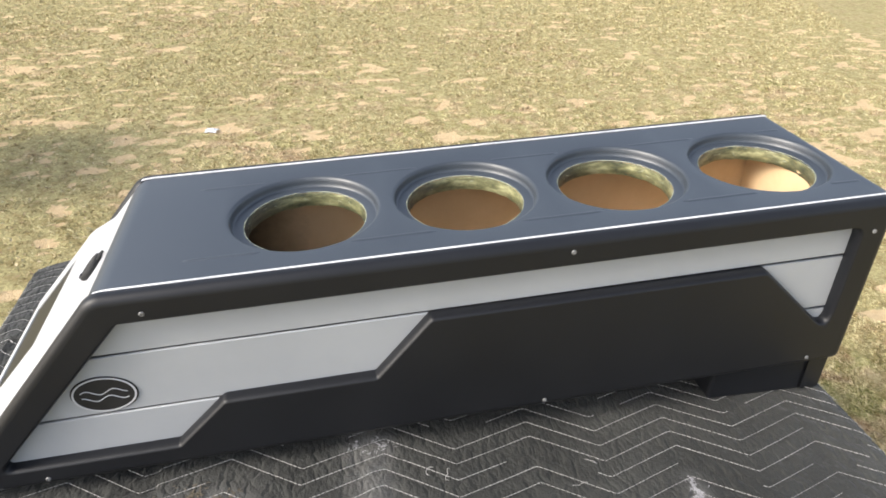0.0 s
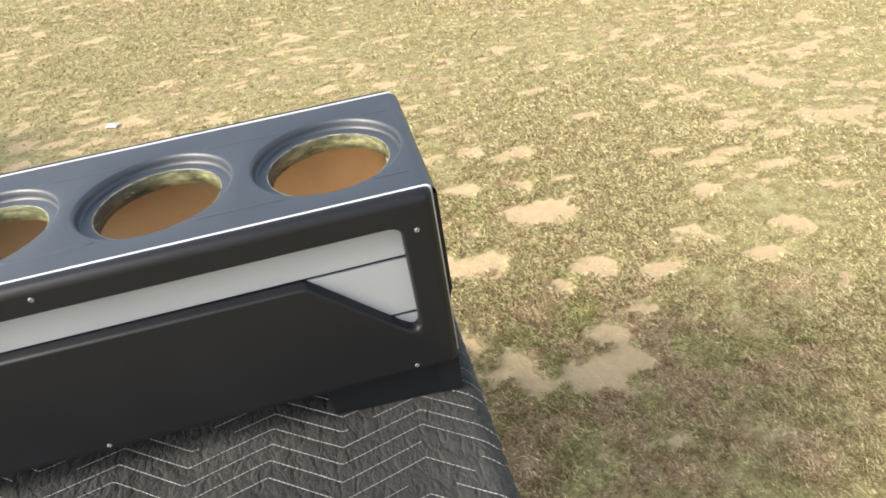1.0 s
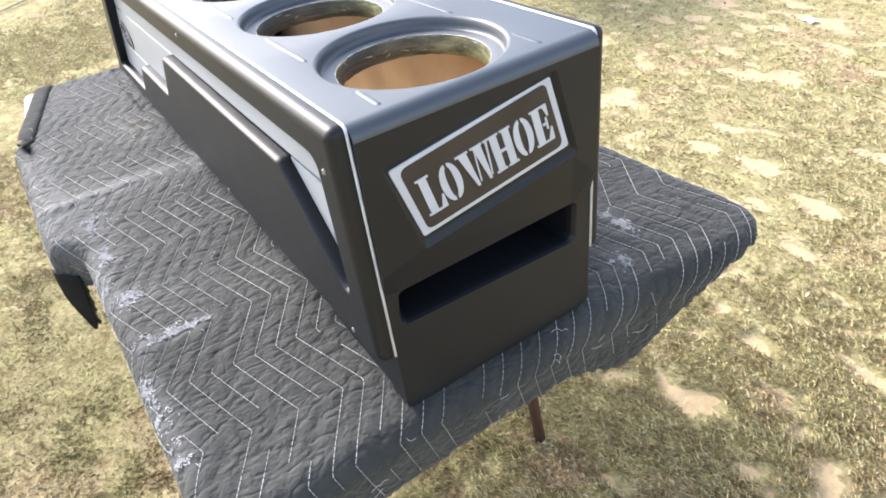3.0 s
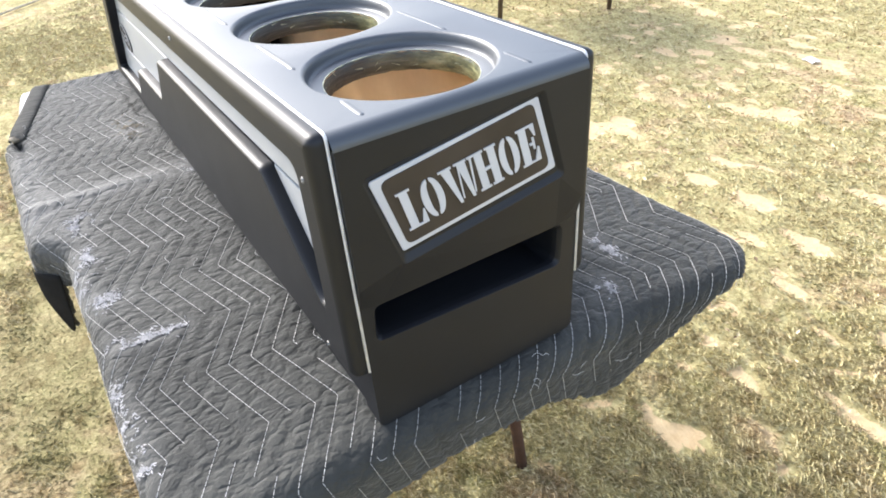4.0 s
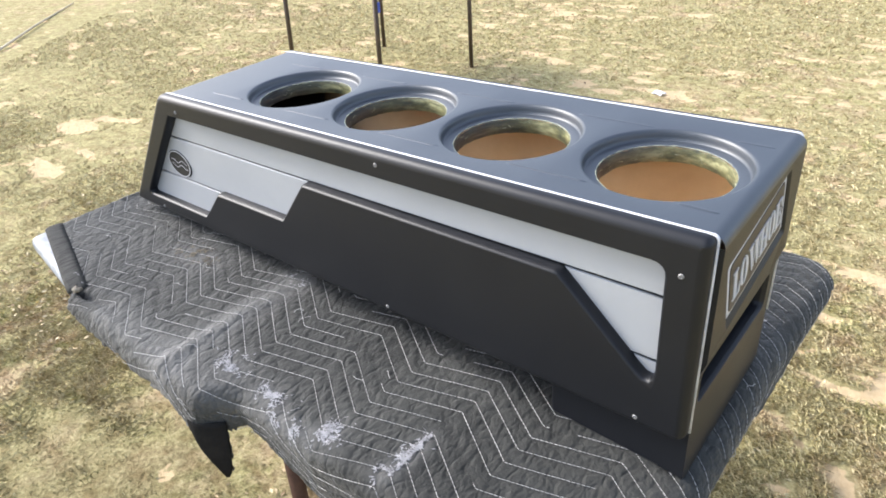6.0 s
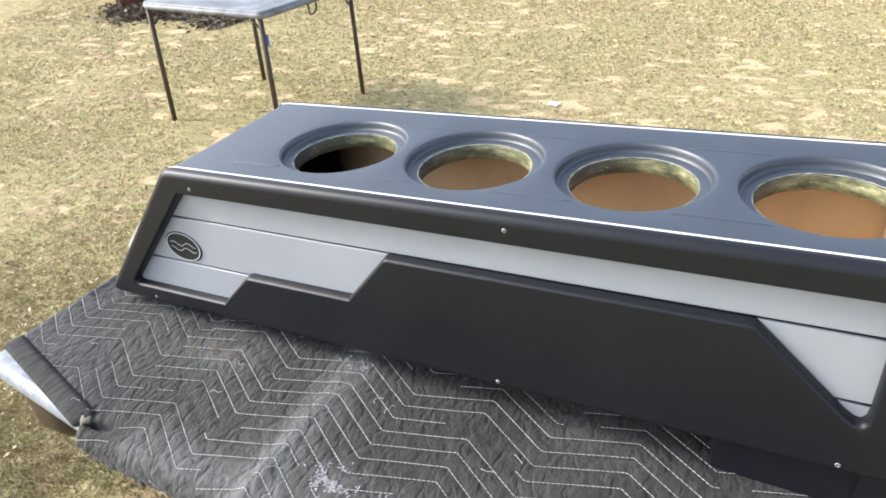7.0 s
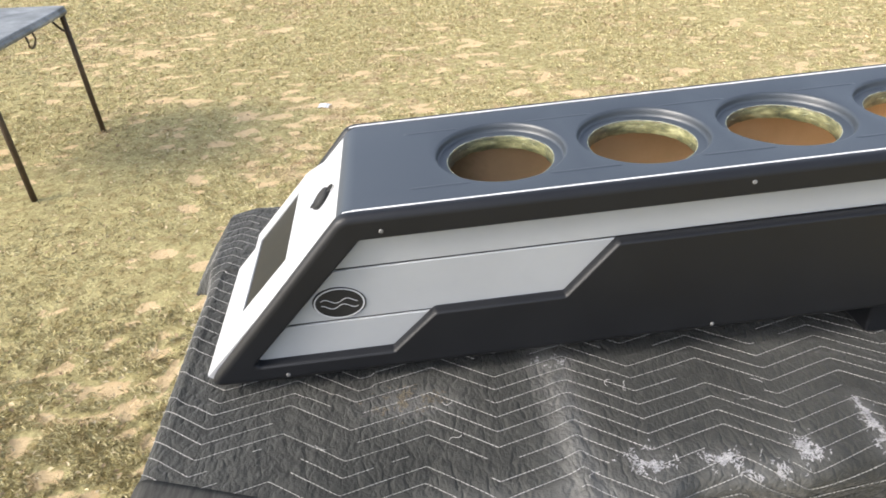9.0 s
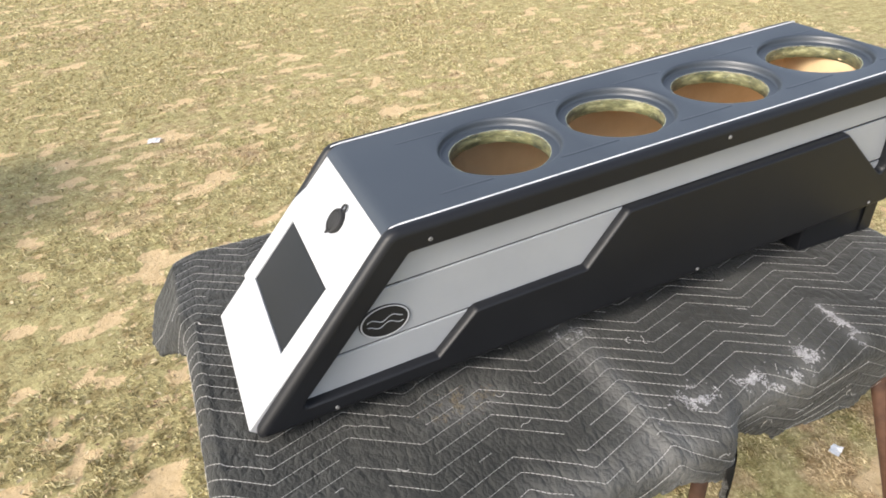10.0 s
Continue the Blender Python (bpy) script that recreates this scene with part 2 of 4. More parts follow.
def make_ground():
    xs = np.concatenate([-np.geomspace(400, 6, 14), np.arange(GX0, GX1, STEP), np.geomspace(9, 400, 14)])
    ys = np.concatenate([-np.geomspace(400, 1, 14), np.arange(GY0, GY1, STEP), np.geomspace(13, 400, 14)])
    nx, ny = len(xs), len(ys)
    co = np.zeros((ny, nx, 3))
    bare, live, olive_ = np.zeros((ny, nx)), np.zeros((ny, nx)), np.zeros((ny, nx))
    for j, y in enumerate(ys):
        for i, x in enumerate(xs):
            inside = GX0 <= x <= GX1 and GY0 <= y <= GY1
            rim = min(x - GX0, GX1 - x, y - GY0, GY1 - y)
            b = sandiness(x, y) * min(max(rim / 0.6, 0.0), 1.0) if inside else 0.0
            h = (0.012 * noise.noise(Vector((x * 1.3, y * 1.3, 0.4))) + 0.007 * noise.noise(Vector((x * 9, y * 9, 5))) * (1 - b)) if inside else 0.0
            co[j, i] = (x, y, h - 0.006 * b)
            bare[j, i] = b
            olive_[j, i] = olive_patch(x, y) if inside else 0.0
            live[j, i] = 0.3 + (greenness(x, y) - 0.3) * min(max(rim / 0.6, 0.0), 1.0)
    GROUND.update(xs=xs, ys=ys, bare=bare, live=live, olive_turf=olive_)
    me = bpy.data.meshes.new("ground")
    idx = np.arange(nx * ny).reshape(ny, nx)
    faces = np.stack([idx[:-1, :-1], idx[:-1, 1:], idx[1:, 1:], idx[1:, :-1]], -1).reshape(-1, 4)
    me.from_pydata(co.reshape(-1, 3), [], faces.tolist())
    at = me.attributes.new("bare", "FLOAT", "POINT")
    at.data.foreach_set("value", bare.ravel().astype(np.float32))
    at = me.attributes.new("live", "FLOAT", "POINT")
    at.data.foreach_set("value", live.ravel().astype(np.float32))
    at = me.attributes.new("olive_turf", "FLOAT", "POINT")
    at.data.foreach_set("value", olive_.ravel().astype(np.float32))
    me.polygons.foreach_set("use_smooth", [True] * len(me.polygons))
    m, nt, b = material("sandy_soil_with_thatch", 0.95, 0.0, 0.1)
    a = nt.nodes.new("ShaderNodeAttribute")
    a.attribute_name = "bare"
    fine = noise_node(nt, 70, 6, 0.75)
    mid = noise_node(nt, 6, 4, 0.6)
    clump = noise_node(nt, 17, 4, 0.6)
    grass = mixed(nt, mid, ramp(nt, fine, [(0.3, (0.23, 0.19, 0.09)), (0.5, (0.405, 0.35, 0.178)), (0.7, (0.575, 0.515, 0.295))]),
                  ramp(nt, fine, [(0.3, (0.19, 0.17, 0.076)), (0.55, (0.36, 0.318, 0.153)), (0.7, (0.50, 0.45, 0.245))]))
    lv = nt.nodes.new("ShaderNodeAttribute")
    lv.attribute_name = "live"
    tuft = ramp(nt, noise_node(nt, 5.5, 4, 0.65), [(0.42, (0.0, 0.0, 0.0)), (0.56, (1.0, 1.0, 1.0))])
    growth = mixed(nt, tuft, ramp(nt, fine, [(0.32, (0.13, 0.118, 0.052)), (0.5, (0.34, 0.312, 0.138)), (0.7, (0.53, 0.48, 0.26))]),
                   ramp(nt, fine, [(0.32, (0.20, 0.135, 0.08)), (0.5, (0.46, 0.35, 0.21)), (0.7, (0.62, 0.50, 0.32))]))
    grass = mixed(nt, lv.outputs["Fac"], grass, growth)
    mt = nt.nodes.new("ShaderNodeAttribute")
    mt.attribute_name = "olive_turf"
    grass = mixed(nt, mt.outputs["Fac"], grass, mixed(nt, mid, ramp(nt, fine, [(0.3, (0.07, 0.066, 0.026)), (0.5, (0.18, 0.172, 0.072)), (0.7, (0.34, 0.315, 0.155))]),
                                                      ramp(nt, fine, [(0.3, (0.09, 0.066, 0.036)), (0.5, (0.24, 0.19, 0.105)), (0.7, (0.42, 0.35, 0.20))])))
    grass = mixed(nt, 1.0, grass, ramp(nt, clump, [(0.36, (0.80, 0.74, 0.69)), (0.48, (0.98, 0.97, 0.95)), (0.62, (1.2, 1.2, 1.19))]), "MULTIPLY")
    sand = ramp(nt, noise_node(nt, 30, 6, 0.7), [(0.3, (0.55, 0.40, 0.225)), (0.7, (0.66, 0.515, 0.31))])
    edge = nt.nodes.new("ShaderNodeMapRange")
    edge.inputs["From Min"].default_value, edge.inputs["From Max"].default_value = 0.69, 0.80
    rag = nt.nodes.new("ShaderNodeMath")
    rag.operation = "MULTIPLY_ADD"
    rag.inputs[1].default_value = 0.55
    nt.links.new(noise_node(nt, 48, 5, 0.7), rag.inputs[0])
    nt.links.new(a.outputs["Fac"], rag.inputs[2])
    nt.links.new(rag.outputs[0], edge.inputs["Value"])
    nt.links.new(mixed(nt, edge.outputs["Result"], grass, sand), b.inputs["Base Color"])
    bumped(nt, b, fine, 0.8, 0.014)
    me.materials.append(m)
    tagged(new("ground", me), "dry yellow-green lawn with bare sandy patches", "ground", kind="structure")


make_ground()


# ---- the covered folding table ----
TX0, TX1, TY0, TY1, TZ = 0.648, 1.912, 2.272, 3.065, 0.763


def make_table():
    t = thing("folding_table", pose(0, 0, 0), "white plastic folding table on rusty legs under a blanket", "table")
    corner = rounded([(TX0, TY0 + 0.032), (0.912, TY0 - 0.002), (0.934, TY0 + 0.026), (1.20, TY0 + 0.026), (1.36, TY0 + 0.040), (TX1, TY0 + 0.046), (TX1, TY1), (TX0, TY1)], [0.02, 0.006, 0.008, 0.1, 0.1, 0.035, 0.035, 0.035], 8)
    me = plate([corner], 0.034, 0.013, 5)
    me.transform(Matrix.Translation((0, 0, TZ)))
    part("tabletop", me, M_PLASTIC, t, smooth=False)
    part("apron", box((TX0 + 0.05, TY0 + 0.075, TZ - 0.075), (TX1 - 0.05, TY1 - 0.05, TZ - 0.030), 0.004), M_RUST, t, "dark brown steel apron under the top")
    part("corner_bracket", box((TX0 + 0.010, TY0 + 0.045, TZ - 0.17), (TX0 + 0.125, TY0 + 0.15, TZ - 0.032), 0.040, 5), M_LEG, t, "dark steel corner bracket", True)
    # splayed legs, each by its top and its foot
    for x, y, fx, fy in ((0.80, 2.66, 0.76, 2.64), (0.80, 2.93, 0.74, 2.99), (1.366, 2.345, 1.370, 2.335), (1.31, 2.93, 1.31, 2.99), (1.690, 2.345, 1.905, 2.195), (1.545, 2.90, 1.613, 2.988)):
        top, foot = Vector((x, y, TZ - 0.032)), Vector((fx, fy, -0.01))
        part("leg", tube([top, top.lerp(foot, 0.5) + Vector((0.003, 0, 0)), foot], 0.013, 10), M_RUST, t, smooth=True)
    part("leg_panel", box((1.790, 2.310, 0.44), (1.880, 2.322, 0.640), 0.004), M_PLASTIC, t, "pale blue-grey plastic panel beside a leg")


make_table()

# ---- the quilted blanket ----
BX0, BX1, BY0, BY1, BZ = 0.642, 1.921, 2.250, 3.092, 0.7725
BEND, CORNER = 0.032, 0.03
NEAR_HEM = ((0.60, 0.10), (0.93, 0.030), (1.00, 0.044), (1.10, 0.048), (1.21, 0.054), (1.290, 0.080), (1.305, 0.12), (1.322, 0.180), (1.330, 0.160), (1.337, 0.075), (1.37, 0.082), (1.40, 0.105), (1.44, 0.125), (1.475, 0.165), (1.50, 0.150), (1.55, 0.160), (1.60, 0.155), (1.64, 0.17), (1.72, 0.13), (1.80, 0.13), (2.0, 0.11))
RIGHT_HEM = ((2.2, 0.13), (2.54, 0.115), (2.64, 0.105), (2.74, 0.11), (2.855, 0.165), (2.885, 0.160), (2.94, 0.115), (3.02, 0.060), (3.10, 0.032), (3.2, 0.03))
LEFT_HEM = ((2.2, 0.07), (2.81, 0.07), (2.86, 0.125), (2.95, 0.15), (3.05, 0.13), (3.2, 0.10))
FAR_HEM = ((0.5, 0.12), (1.6, 0.09), (1.80, 0.035), (2.1, 0.030))


def along(table, x):
    return float(np.interp(x, [p for p, _ in table], [q for _, q in table]))


def near_edge(a):
    """The near edge bulges where the flap hangs and lies closer to the table past it."""
    k = min(max((a - 1.295) / 0.06, 0.0), 1.0)
    return BY0 - 0.003 + 0.044 * k * k * (3 - 2 * k)


def far_corner(a, b):
    """The stiff corner stands out a little beyond the table."""
    return BX1 + 0.018 * min(max((b - 2.80) / 0.25, 0.0), 1.0), BY1 + 0.030 * min(max((a - 1.55) / 0.30, 0.0), 1.0)


def drape(a, b, lift=0.0):
    """Where the point (a, b) of the flat blanket comes to lie over the table."""
    r = BEND + CORNER
    x1, y1 = far_corner(a, b)
    n = Vector((min(max(a, BX0 + r), x1 - r), min(max(b, near_edge(a) + r), y1 - r)))
    v = Vector((a, b)) - n
    d = v.length
    e = d - CORNER
    wave = 0.0016 * noise.noise(Vector((a * 9, b * 9, 1))) + 0.0035 * noise.noise(Vector((a * 3, b * 3, 7)))
    wave += 0.006 * math.exp(-((a - 1.212) / 0.012) ** 2) * max(0.0, 1 - (b - 2.2) / 0.5)
    if 0.925 < a < 1.15 and b < 2.36:
        for turn, deep in ((0.02, 0.0075), (-0.26, 0.0065), (0.24, 0.003)):
            du, dv = a - 0.926, b - 2.277
            along_, off = du * math.cos(turn) + dv * math.sin(turn), dv * math.cos(turn) - du * math.sin(turn)
            wave -= deep * math.exp(-(off / (0.004 + 0.05 * max(along_, 0.0))) ** 2 - max(along_, 0.0) / 0.07)
    if 0.91 < a < 1.25 and b < 2.4:
        wave -= 0.006 * math.exp(-((b - 2.280 - 0.03 * (a - 0.91)) / 0.011) ** 2) * (1.25 - a) / 0.34
    if 0.67 < a < 1.92 and 2.49 < b < 2.83:
        wave = 0.25 * wave - (0.004 if a < 0.95 else 0.0)
    if e <= 0:
        return Vector((a, b, BZ + wave + lift))
    w = v / d
    if e < BEND * math.pi / 2:
        k = e / BEND
        out, down, nrm = CORNER + BEND * math.sin(k), BEND * (1 - math.cos(k)), Vector((w.x * math.sin(k), w.y * math.sin(k), math.cos(k)))
    else:
        h = e - BEND * math.pi / 2
        side = a * 1.0 + b * 1.3
        flare = 0.10 - 0.20 * max(w.x, 0.0) - (0.24 * max(-w.y, 0.0) if a > 1.345 else 0.0) + 0.14 * noise.noise(Vector((side * 6, 0.3, 2)))
        out, down, nrm = CORNER + BEND + h * flare, BEND + h, Vector((w.x, w.y, 0.1))
    if w.x < 0:
        # the stiff flap at the far left stands out from the edge
        k = min(max((b - 2.80) / 0.06, 0.0), 1.0) * w.x * w.x
        out, down = out + (CORNER + 0.66 * e - out) * k, down + (0.95 * max(e - 0.045, 0.0) - down) * k
        nrm = nrm.lerp(Vector((w.x * 0.8, w.y * 0.8, 0.7)), k).normalized()
    p = Vector((n.x + w.x * out, n.y + w.y * out, BZ + wave - down))
    return p + nrm * lift


def covered(a, b):
    """Whether the blanket reaches the point (a, b)."""
    jag = 0.004 * noise.noise(Vector((a * 60, b * 60, 0))) + 0.006 * noise.noise(Vector((a * 17, b * 17, 4)))
    if a < 0.92 and b < 2.338 - (a - 0.650) * 0.29:
        return False
    r = BEND + CORNER
    x1, y1 = far_corner(a, b)
    v = Vector((a - min(max(a, BX0 + r), x1 - r), b - min(max(b, near_edge(a) + r), y1 - r)))
    e = v.length - CORNER
    if e <= 0:
        return True
    w = v.normalized()
    hem = w.x ** 2 * along(RIGHT_HEM if w.x > 0 else LEFT_HEM, b) + w.y ** 2 * (along(FAR_HEM, a) if w.y > 0 else along(NEAR_HEM, a) + 0.018)
    return e < hem + jag


ROW, PERIOD, SHIFT = 0.0259, 0.1985, 0.0211


def zigzag(a, b):
    """The shift of the stitch lines at a."""
    k = ((a - 1.4245 - 0.10 * (b - 2.45)) / PERIOD) % 1.0
    tri = 1 - k / 0.47 if k < 0.47 else (k - 0.47) / 0.53
    return (tri - 0.5) * 0.047 - 0.125 * (a - 1.4245) + SHIFT + 0.0025 * noise.noise(Vector((a * 5, b * 5, 12)))


def on_row(a, row):
    """Where the stitch line of one row runs at a."""
    b = row
    for _ in range(3):
        b = row + zigzag(a, b)
    return b


LINT = ((1.298, 2.326, 0.030, 0.020), (1.392, 2.324, 0.024, 0.016), (1.445, 2.298, 0.034, 0.014), (1.506, 2.325, 0.018, 0.022), (1.618, 2.386, 0.010, 0.016), (1.612, 2.352, 0.011, 0.022), (1.606, 2.320, 0.012, 0.014),
        (1.212, 2.520, 0.022, 0.010), (1.799, 2.938, 0.030, 0.012), (1.678, 2.296, 0.016, 0.014), (1.728, 2.298, 0.024, 0.016), (1.795, 2.302, 0.026, 0.014), (1.860, 2.88, 0.016, 0.012))


def make_blanket():
    step = 0.005
    A = np.arange(BX0 - 0.24, BX1 + 0.23, step)
    B = np.arange(BY0 - 0.24, BY1 + 0.15, step)
    index, co, dust, faces = {}, [], [], []
    for j, b in enumerate(B):
        for i, a in enumerate(A):
            if covered(a, b):
                row = (b - zigzag(a, b)) / ROW
                d = abs(row - round(row)) * ROW
                puff = -0.0030 * math.exp(-(d / 0.0032) ** 2)
                crinkle = 0.0010 * noise.noise(Vector((a * 60, b * 45, 3))) - 0.0024 * max(0.0, 0.30 - abs(noise.noise(Vector(((a + 0.5 * b) * 75, (b - 0.3 * a) * 32, 8))))) * (1.0 - math.exp(-(d / 0.005) ** 2))
                index[i, j] = len(co)
                co.append(drape(a, b, puff + crinkle))
                s = 0.9 * math.exp(-((a - 1.212) / 0.03) ** 2) * (b < 2.62)
                s += 0.8 * math.exp(-((a - 1.0) / 0.06) ** 2 - ((b - 2.46) / 0.03) ** 2) + 0.55 * math.exp(-((b - 2.27) / 0.035) ** 2) * (1.0 < a < 1.5)
                for x, y, rx, ry in LINT:
                    s += 0.5 * math.exp(-((a - x) / (rx * 1.4)) ** 2 - ((b - y) / (ry * 1.4)) ** 2)
                dust.append(min(s, 1.0))
    for i, j in index:
        q = [(i, j), (i + 1, j), (i + 1, j + 1), (i, j + 1)]
        if all(k in index for k in q):
            faces.append([index[k] for k in q])
    me = bpy.data.meshes.new("quilt")
    me.from_pydata(co, [], faces)
    at = me.attributes.new("dust", "FLOAT", "POINT")
    at.data.foreach_set("value", dust)
    m, nt, bs = material("dark_grey_quilted_cloth", 0.76, 0.0, 0.24)
    stain = noise_node(nt, 5, 6, 0.7)
    weave = noise_node(nt, 320, 3, 0.7)
    base = mixed(nt, weave, ramp(nt, stain, [(0.3, (0.0188, 0.0194, 0.0174)), (0.5, (0.0320, 0.0327, 0.0297)), (0.62, (0.0434, 0.0441, 0.0398)), (0.75, (0.0614, 0.0617, 0.0552))]),
                 ramp(nt, stain, [(0.3, (0.0282, 0.0287, 0.0263)), (0.7, (0.0582, 0.0585, 0.0527))]))
    att = nt.nodes.new("ShaderNodeAttribute")
    att.attribute_name = "dust"
    mul = nt.nodes.new("ShaderNodeMath")
    mul.operation = "MULTIPLY"
    nt.links.new(att.outputs["Fac"], mul.inputs[0])
    nt.links.new(noise_node(nt, 26, 6, 0.75), mul.inputs[1])
    nt.links.new(mixed(nt, mul.outputs[0], base, (0.20, 0.197, 0.188)), bs.inputs["Base Color"])
    bs.inputs["Sheen Weight"].default_value, bs.inputs["Sheen Roughness"].default_value = 0.13, 0.45
    # fine creases: thin valleys where two noises cross their middle
    def crease(scale, stretch, turn):
        tc, mp, nz = nt.nodes.new("ShaderNodeTexCoord"), nt.nodes.new("ShaderNodeMapping"), nt.nodes.new("ShaderNodeTexNoise")
        mp.inputs["Scale"].default_value, mp.inputs["Rotation"].default_value = stretch, (0, 0, radians(turn))
        nz.inputs["Scale"].default_value, nz.inputs["Detail"].default_value = scale, 2.0
        nt.links.new(tc.outputs["Object"], mp.inputs["Vector"])
        nt.links.new(mp.outputs["Vector"], nz.inputs["Vector"])
        off, ab, cl = nt.nodes.new("ShaderNodeMath"), nt.nodes.new("ShaderNodeMath"), nt.nodes.new("ShaderNodeMapRange")
        off.operation, ab.operation = "SUBTRACT", "ABSOLUTE"
        off.inputs[1].default_value = 0.5
        cl.inputs["From Max"].default_value = 0.11
        nt.links.new(nz.outputs["Fac"], off.inputs[0])
        nt.links.new(off.outputs[0], ab.inputs[0])
        nt.links.new(ab.outputs[0], cl.inputs["Value"])
        return cl.outputs["Result"]

    def plus(a, b, k):
        ad = nt.nodes.new("ShaderNodeMath")
        ad.operation = "MULTIPLY_ADD"
        nt.links.new(a, ad.inputs[0])
        ad.inputs[1].default_value = k
        nt.links.new(b, ad.inputs[2])
        return ad.outputs[0]
    height = plus(crease(34, (1.3, 0.7, 1), 28), plus(crease(58, (1.1, 0.8, 1), -35), weave, 0.7), 1.6)
    bumped(nt, bs, height, 0.62, 0.0018)
    t = thing("moving_blanket", pose(0, 0, 0), "worn dark grey quilted moving blanket draped over a table", "blanket")
    quilt = part("quilt", me, m, t, smooth=True)
    so = quilt.modifiers.new("thickness", "SOLIDIFY")
    so.thickness, so.offset = 0.006, -1
    # stitches
    rng = random.Random(4)
    verts, quads = [], []
    for k in range(-18, 50):
        a = BX0 - 0.2
        gap = 0
        while a < BX1 + 0.16:
            b = 2.255 + k * ROW
            b = round(b / ROW) * ROW
            p, q = (a, on_row(a, b)), (a + 0.0044, on_row(a + 0.0044, b))
            a += 0.0056
            if gap > 0:
                gap -= 1
                continue
            if 1.28 < a < 1.345 and p[1] < near_edge(a) - 0.035:
                continue
            worn = noise.noise(Vector((a * 6, b * 6, 31))) + (0.35 if a > 1.86 or b < 2.29 else 0.0)
            if rng.random() < (0.009 if worn < 0.3 else 0.030):
                gap = rng.randint(3, 20)
                continue
            if a < 1.36 and p[1] < 2.262 and rng.random() < 0.06:
                gap = rng.randint(12, 40)
                continue
            if not (covered(*p) and covered(*q)) or (a < 0.635 and b > 2.80) or a > 1.985 + 0.03 * rng.random():
                continue
            w = Vector((p[1] - q[1], q[0] - p[0])).normalized() * (0.00046 if noise.noise(Vector((p[0] * 4, p[1] * 4, 21))) < 0.12 else 0.00034)
            n = len(verts)
            for (x, y), h in ((p, 0.0004), (q, 0.0004)):
                verts += [drape(x - w.x, y - w.y, h), drape(x, y, h + 0.0004), drape(x + w.x, y + w.y, h)]
            quads += [(n, n + 3, n + 4, n + 1), (n + 1, n + 4, n + 5, n + 2)]
    st = bpy.data.meshes.new("stitching")
    st.from_pydata(verts, [], quads)
    tagged(part("stitching", st, M_THREAD, t, "off-white zigzag stitches, broken in places"), kind="stuff")
    # loose threads and lint where the cloth has torn
    bm = bmesh.new()
    for n in range(44):
        a, b = rng.uniform(0.70, 1.9), rng.choice([rng.uniform(2.26, 2.48), rng.uniform(2.26, 2.40), rng.uniform(2.85, 3.03)])
        if n > 17:
            a, b = (rng.uniform(1.90, 2.02), rng.uniform(2.35, 3.0)) if n < 34 else (rng.uniform(1.0, 1.85), rng.uniform(2.18, 2.24))
        ang, pts = rng.uniform(0, 6.28), []
        for _ in range(rng.randint(4, 7)):
            if covered(a, b):
                pts.append(drape(a, b, 0.0015 + rng.random() * 0.002))
            a, b, ang = a + 0.0042 * math.cos(ang), b + 0.0042 * math.sin(ang), ang + rng.uniform(-1.1, 1.1)
        if len(pts) > 3:
            tmp = tube(pts, 0.00036, 4)
            tmpm = bpy.data.meshes.new("tmp")
            tmp.to_mesh(tmpm)
            tmp.free()
            bm.from_mesh(tmpm)
            bpy.data.meshes.remove(tmpm)
    tagged(part("loose_threads", bm, M_THREAD, t, "curled loose white threads"), kind="stuff")
    def flakes(name, spots, mat, label, rate):
        verts, tris = [], []
        for x, y, rx, ry in spots:
            for _ in range(int(rate * rx * ry) + 120):
                a, b = rng.gauss(x, rx * 0.5), rng.gauss(y, ry * 0.5)
                if noise.noise(Vector((a * 55, b * 55, 6))) + 0.4 * noise.noise(Vector((a * 160, b * 160, 2))) < 0.02 or not covered(a, b):
                    continue
                n, ln, g = len(verts), rng.uniform(0.0012, 0.0042), rng.gauss(0.6, 0.9)
                wd = rng.uniform(0.0005, 0.0011)
                for du, dv in ((-ln, 0), (0, wd), (ln, 0), (0, -wd)):
                    verts.append(drape(a + du * math.cos(g) - dv * math.sin(g), b + du * math.sin(g) + dv * math.cos(g), rng.uniform(0.0001, 0.0011)))
                tris += [(n, n + 1, n + 2), (n, n + 2, n + 3)]
        li = bpy.data.meshes.new(name)
        li.from_pydata(verts, [], tris)
        tagged(part(name, li, mat, t, label), kind="stuff")
    flakes("lint", LINT, surface("dirty_white_lint", (0.21, 0.208, 0.212), (0.48, 0.472, 0.475), 60, 0.95, 0.0, 0.1, 0.4, 500, 0.03), "smears of white filling that show through tears", 520000)
    flakes("dirt", ((1.005, 2.468, 0.045, 0.026), (0.97, 2.462, 0.03, 0.018)), surface("sandy_dirt", (0.11, 0.094, 0.070), (0.19, 0.163, 0.12), 60, 0.95, 0.0, 0.1, 0.4, 500, 0.03), "smear of sandy dirt", 230000)
    # black strip laid over the hanging tip of the hem
    rows = []
    for k in range(15):
        a = 1.286 + 0.048 * k / 14
        edge = near_edge(a) + BEND
        drop = along(NEAR_HEM, a) + 0.012
        rows.append([drape(a, edge - e, 0.0016 + 0.0008 * noise.noise(Vector((a * 90, e * 90, 4)))) for e in (0.072 + (drop - 0.072) * j / 9 for j in range(10))])
    tip_strip = part("tip_strip", loops_mesh(rows, ring=False), surface("black_strip_cloth", (0.010, 0.010, 0.010), (0.022, 0.021, 0.020), 30, 0.95, 0.0, 0.1, 0.6, 300, 0.03), t, "black strip over the hanging tip of the hem", smooth=True)
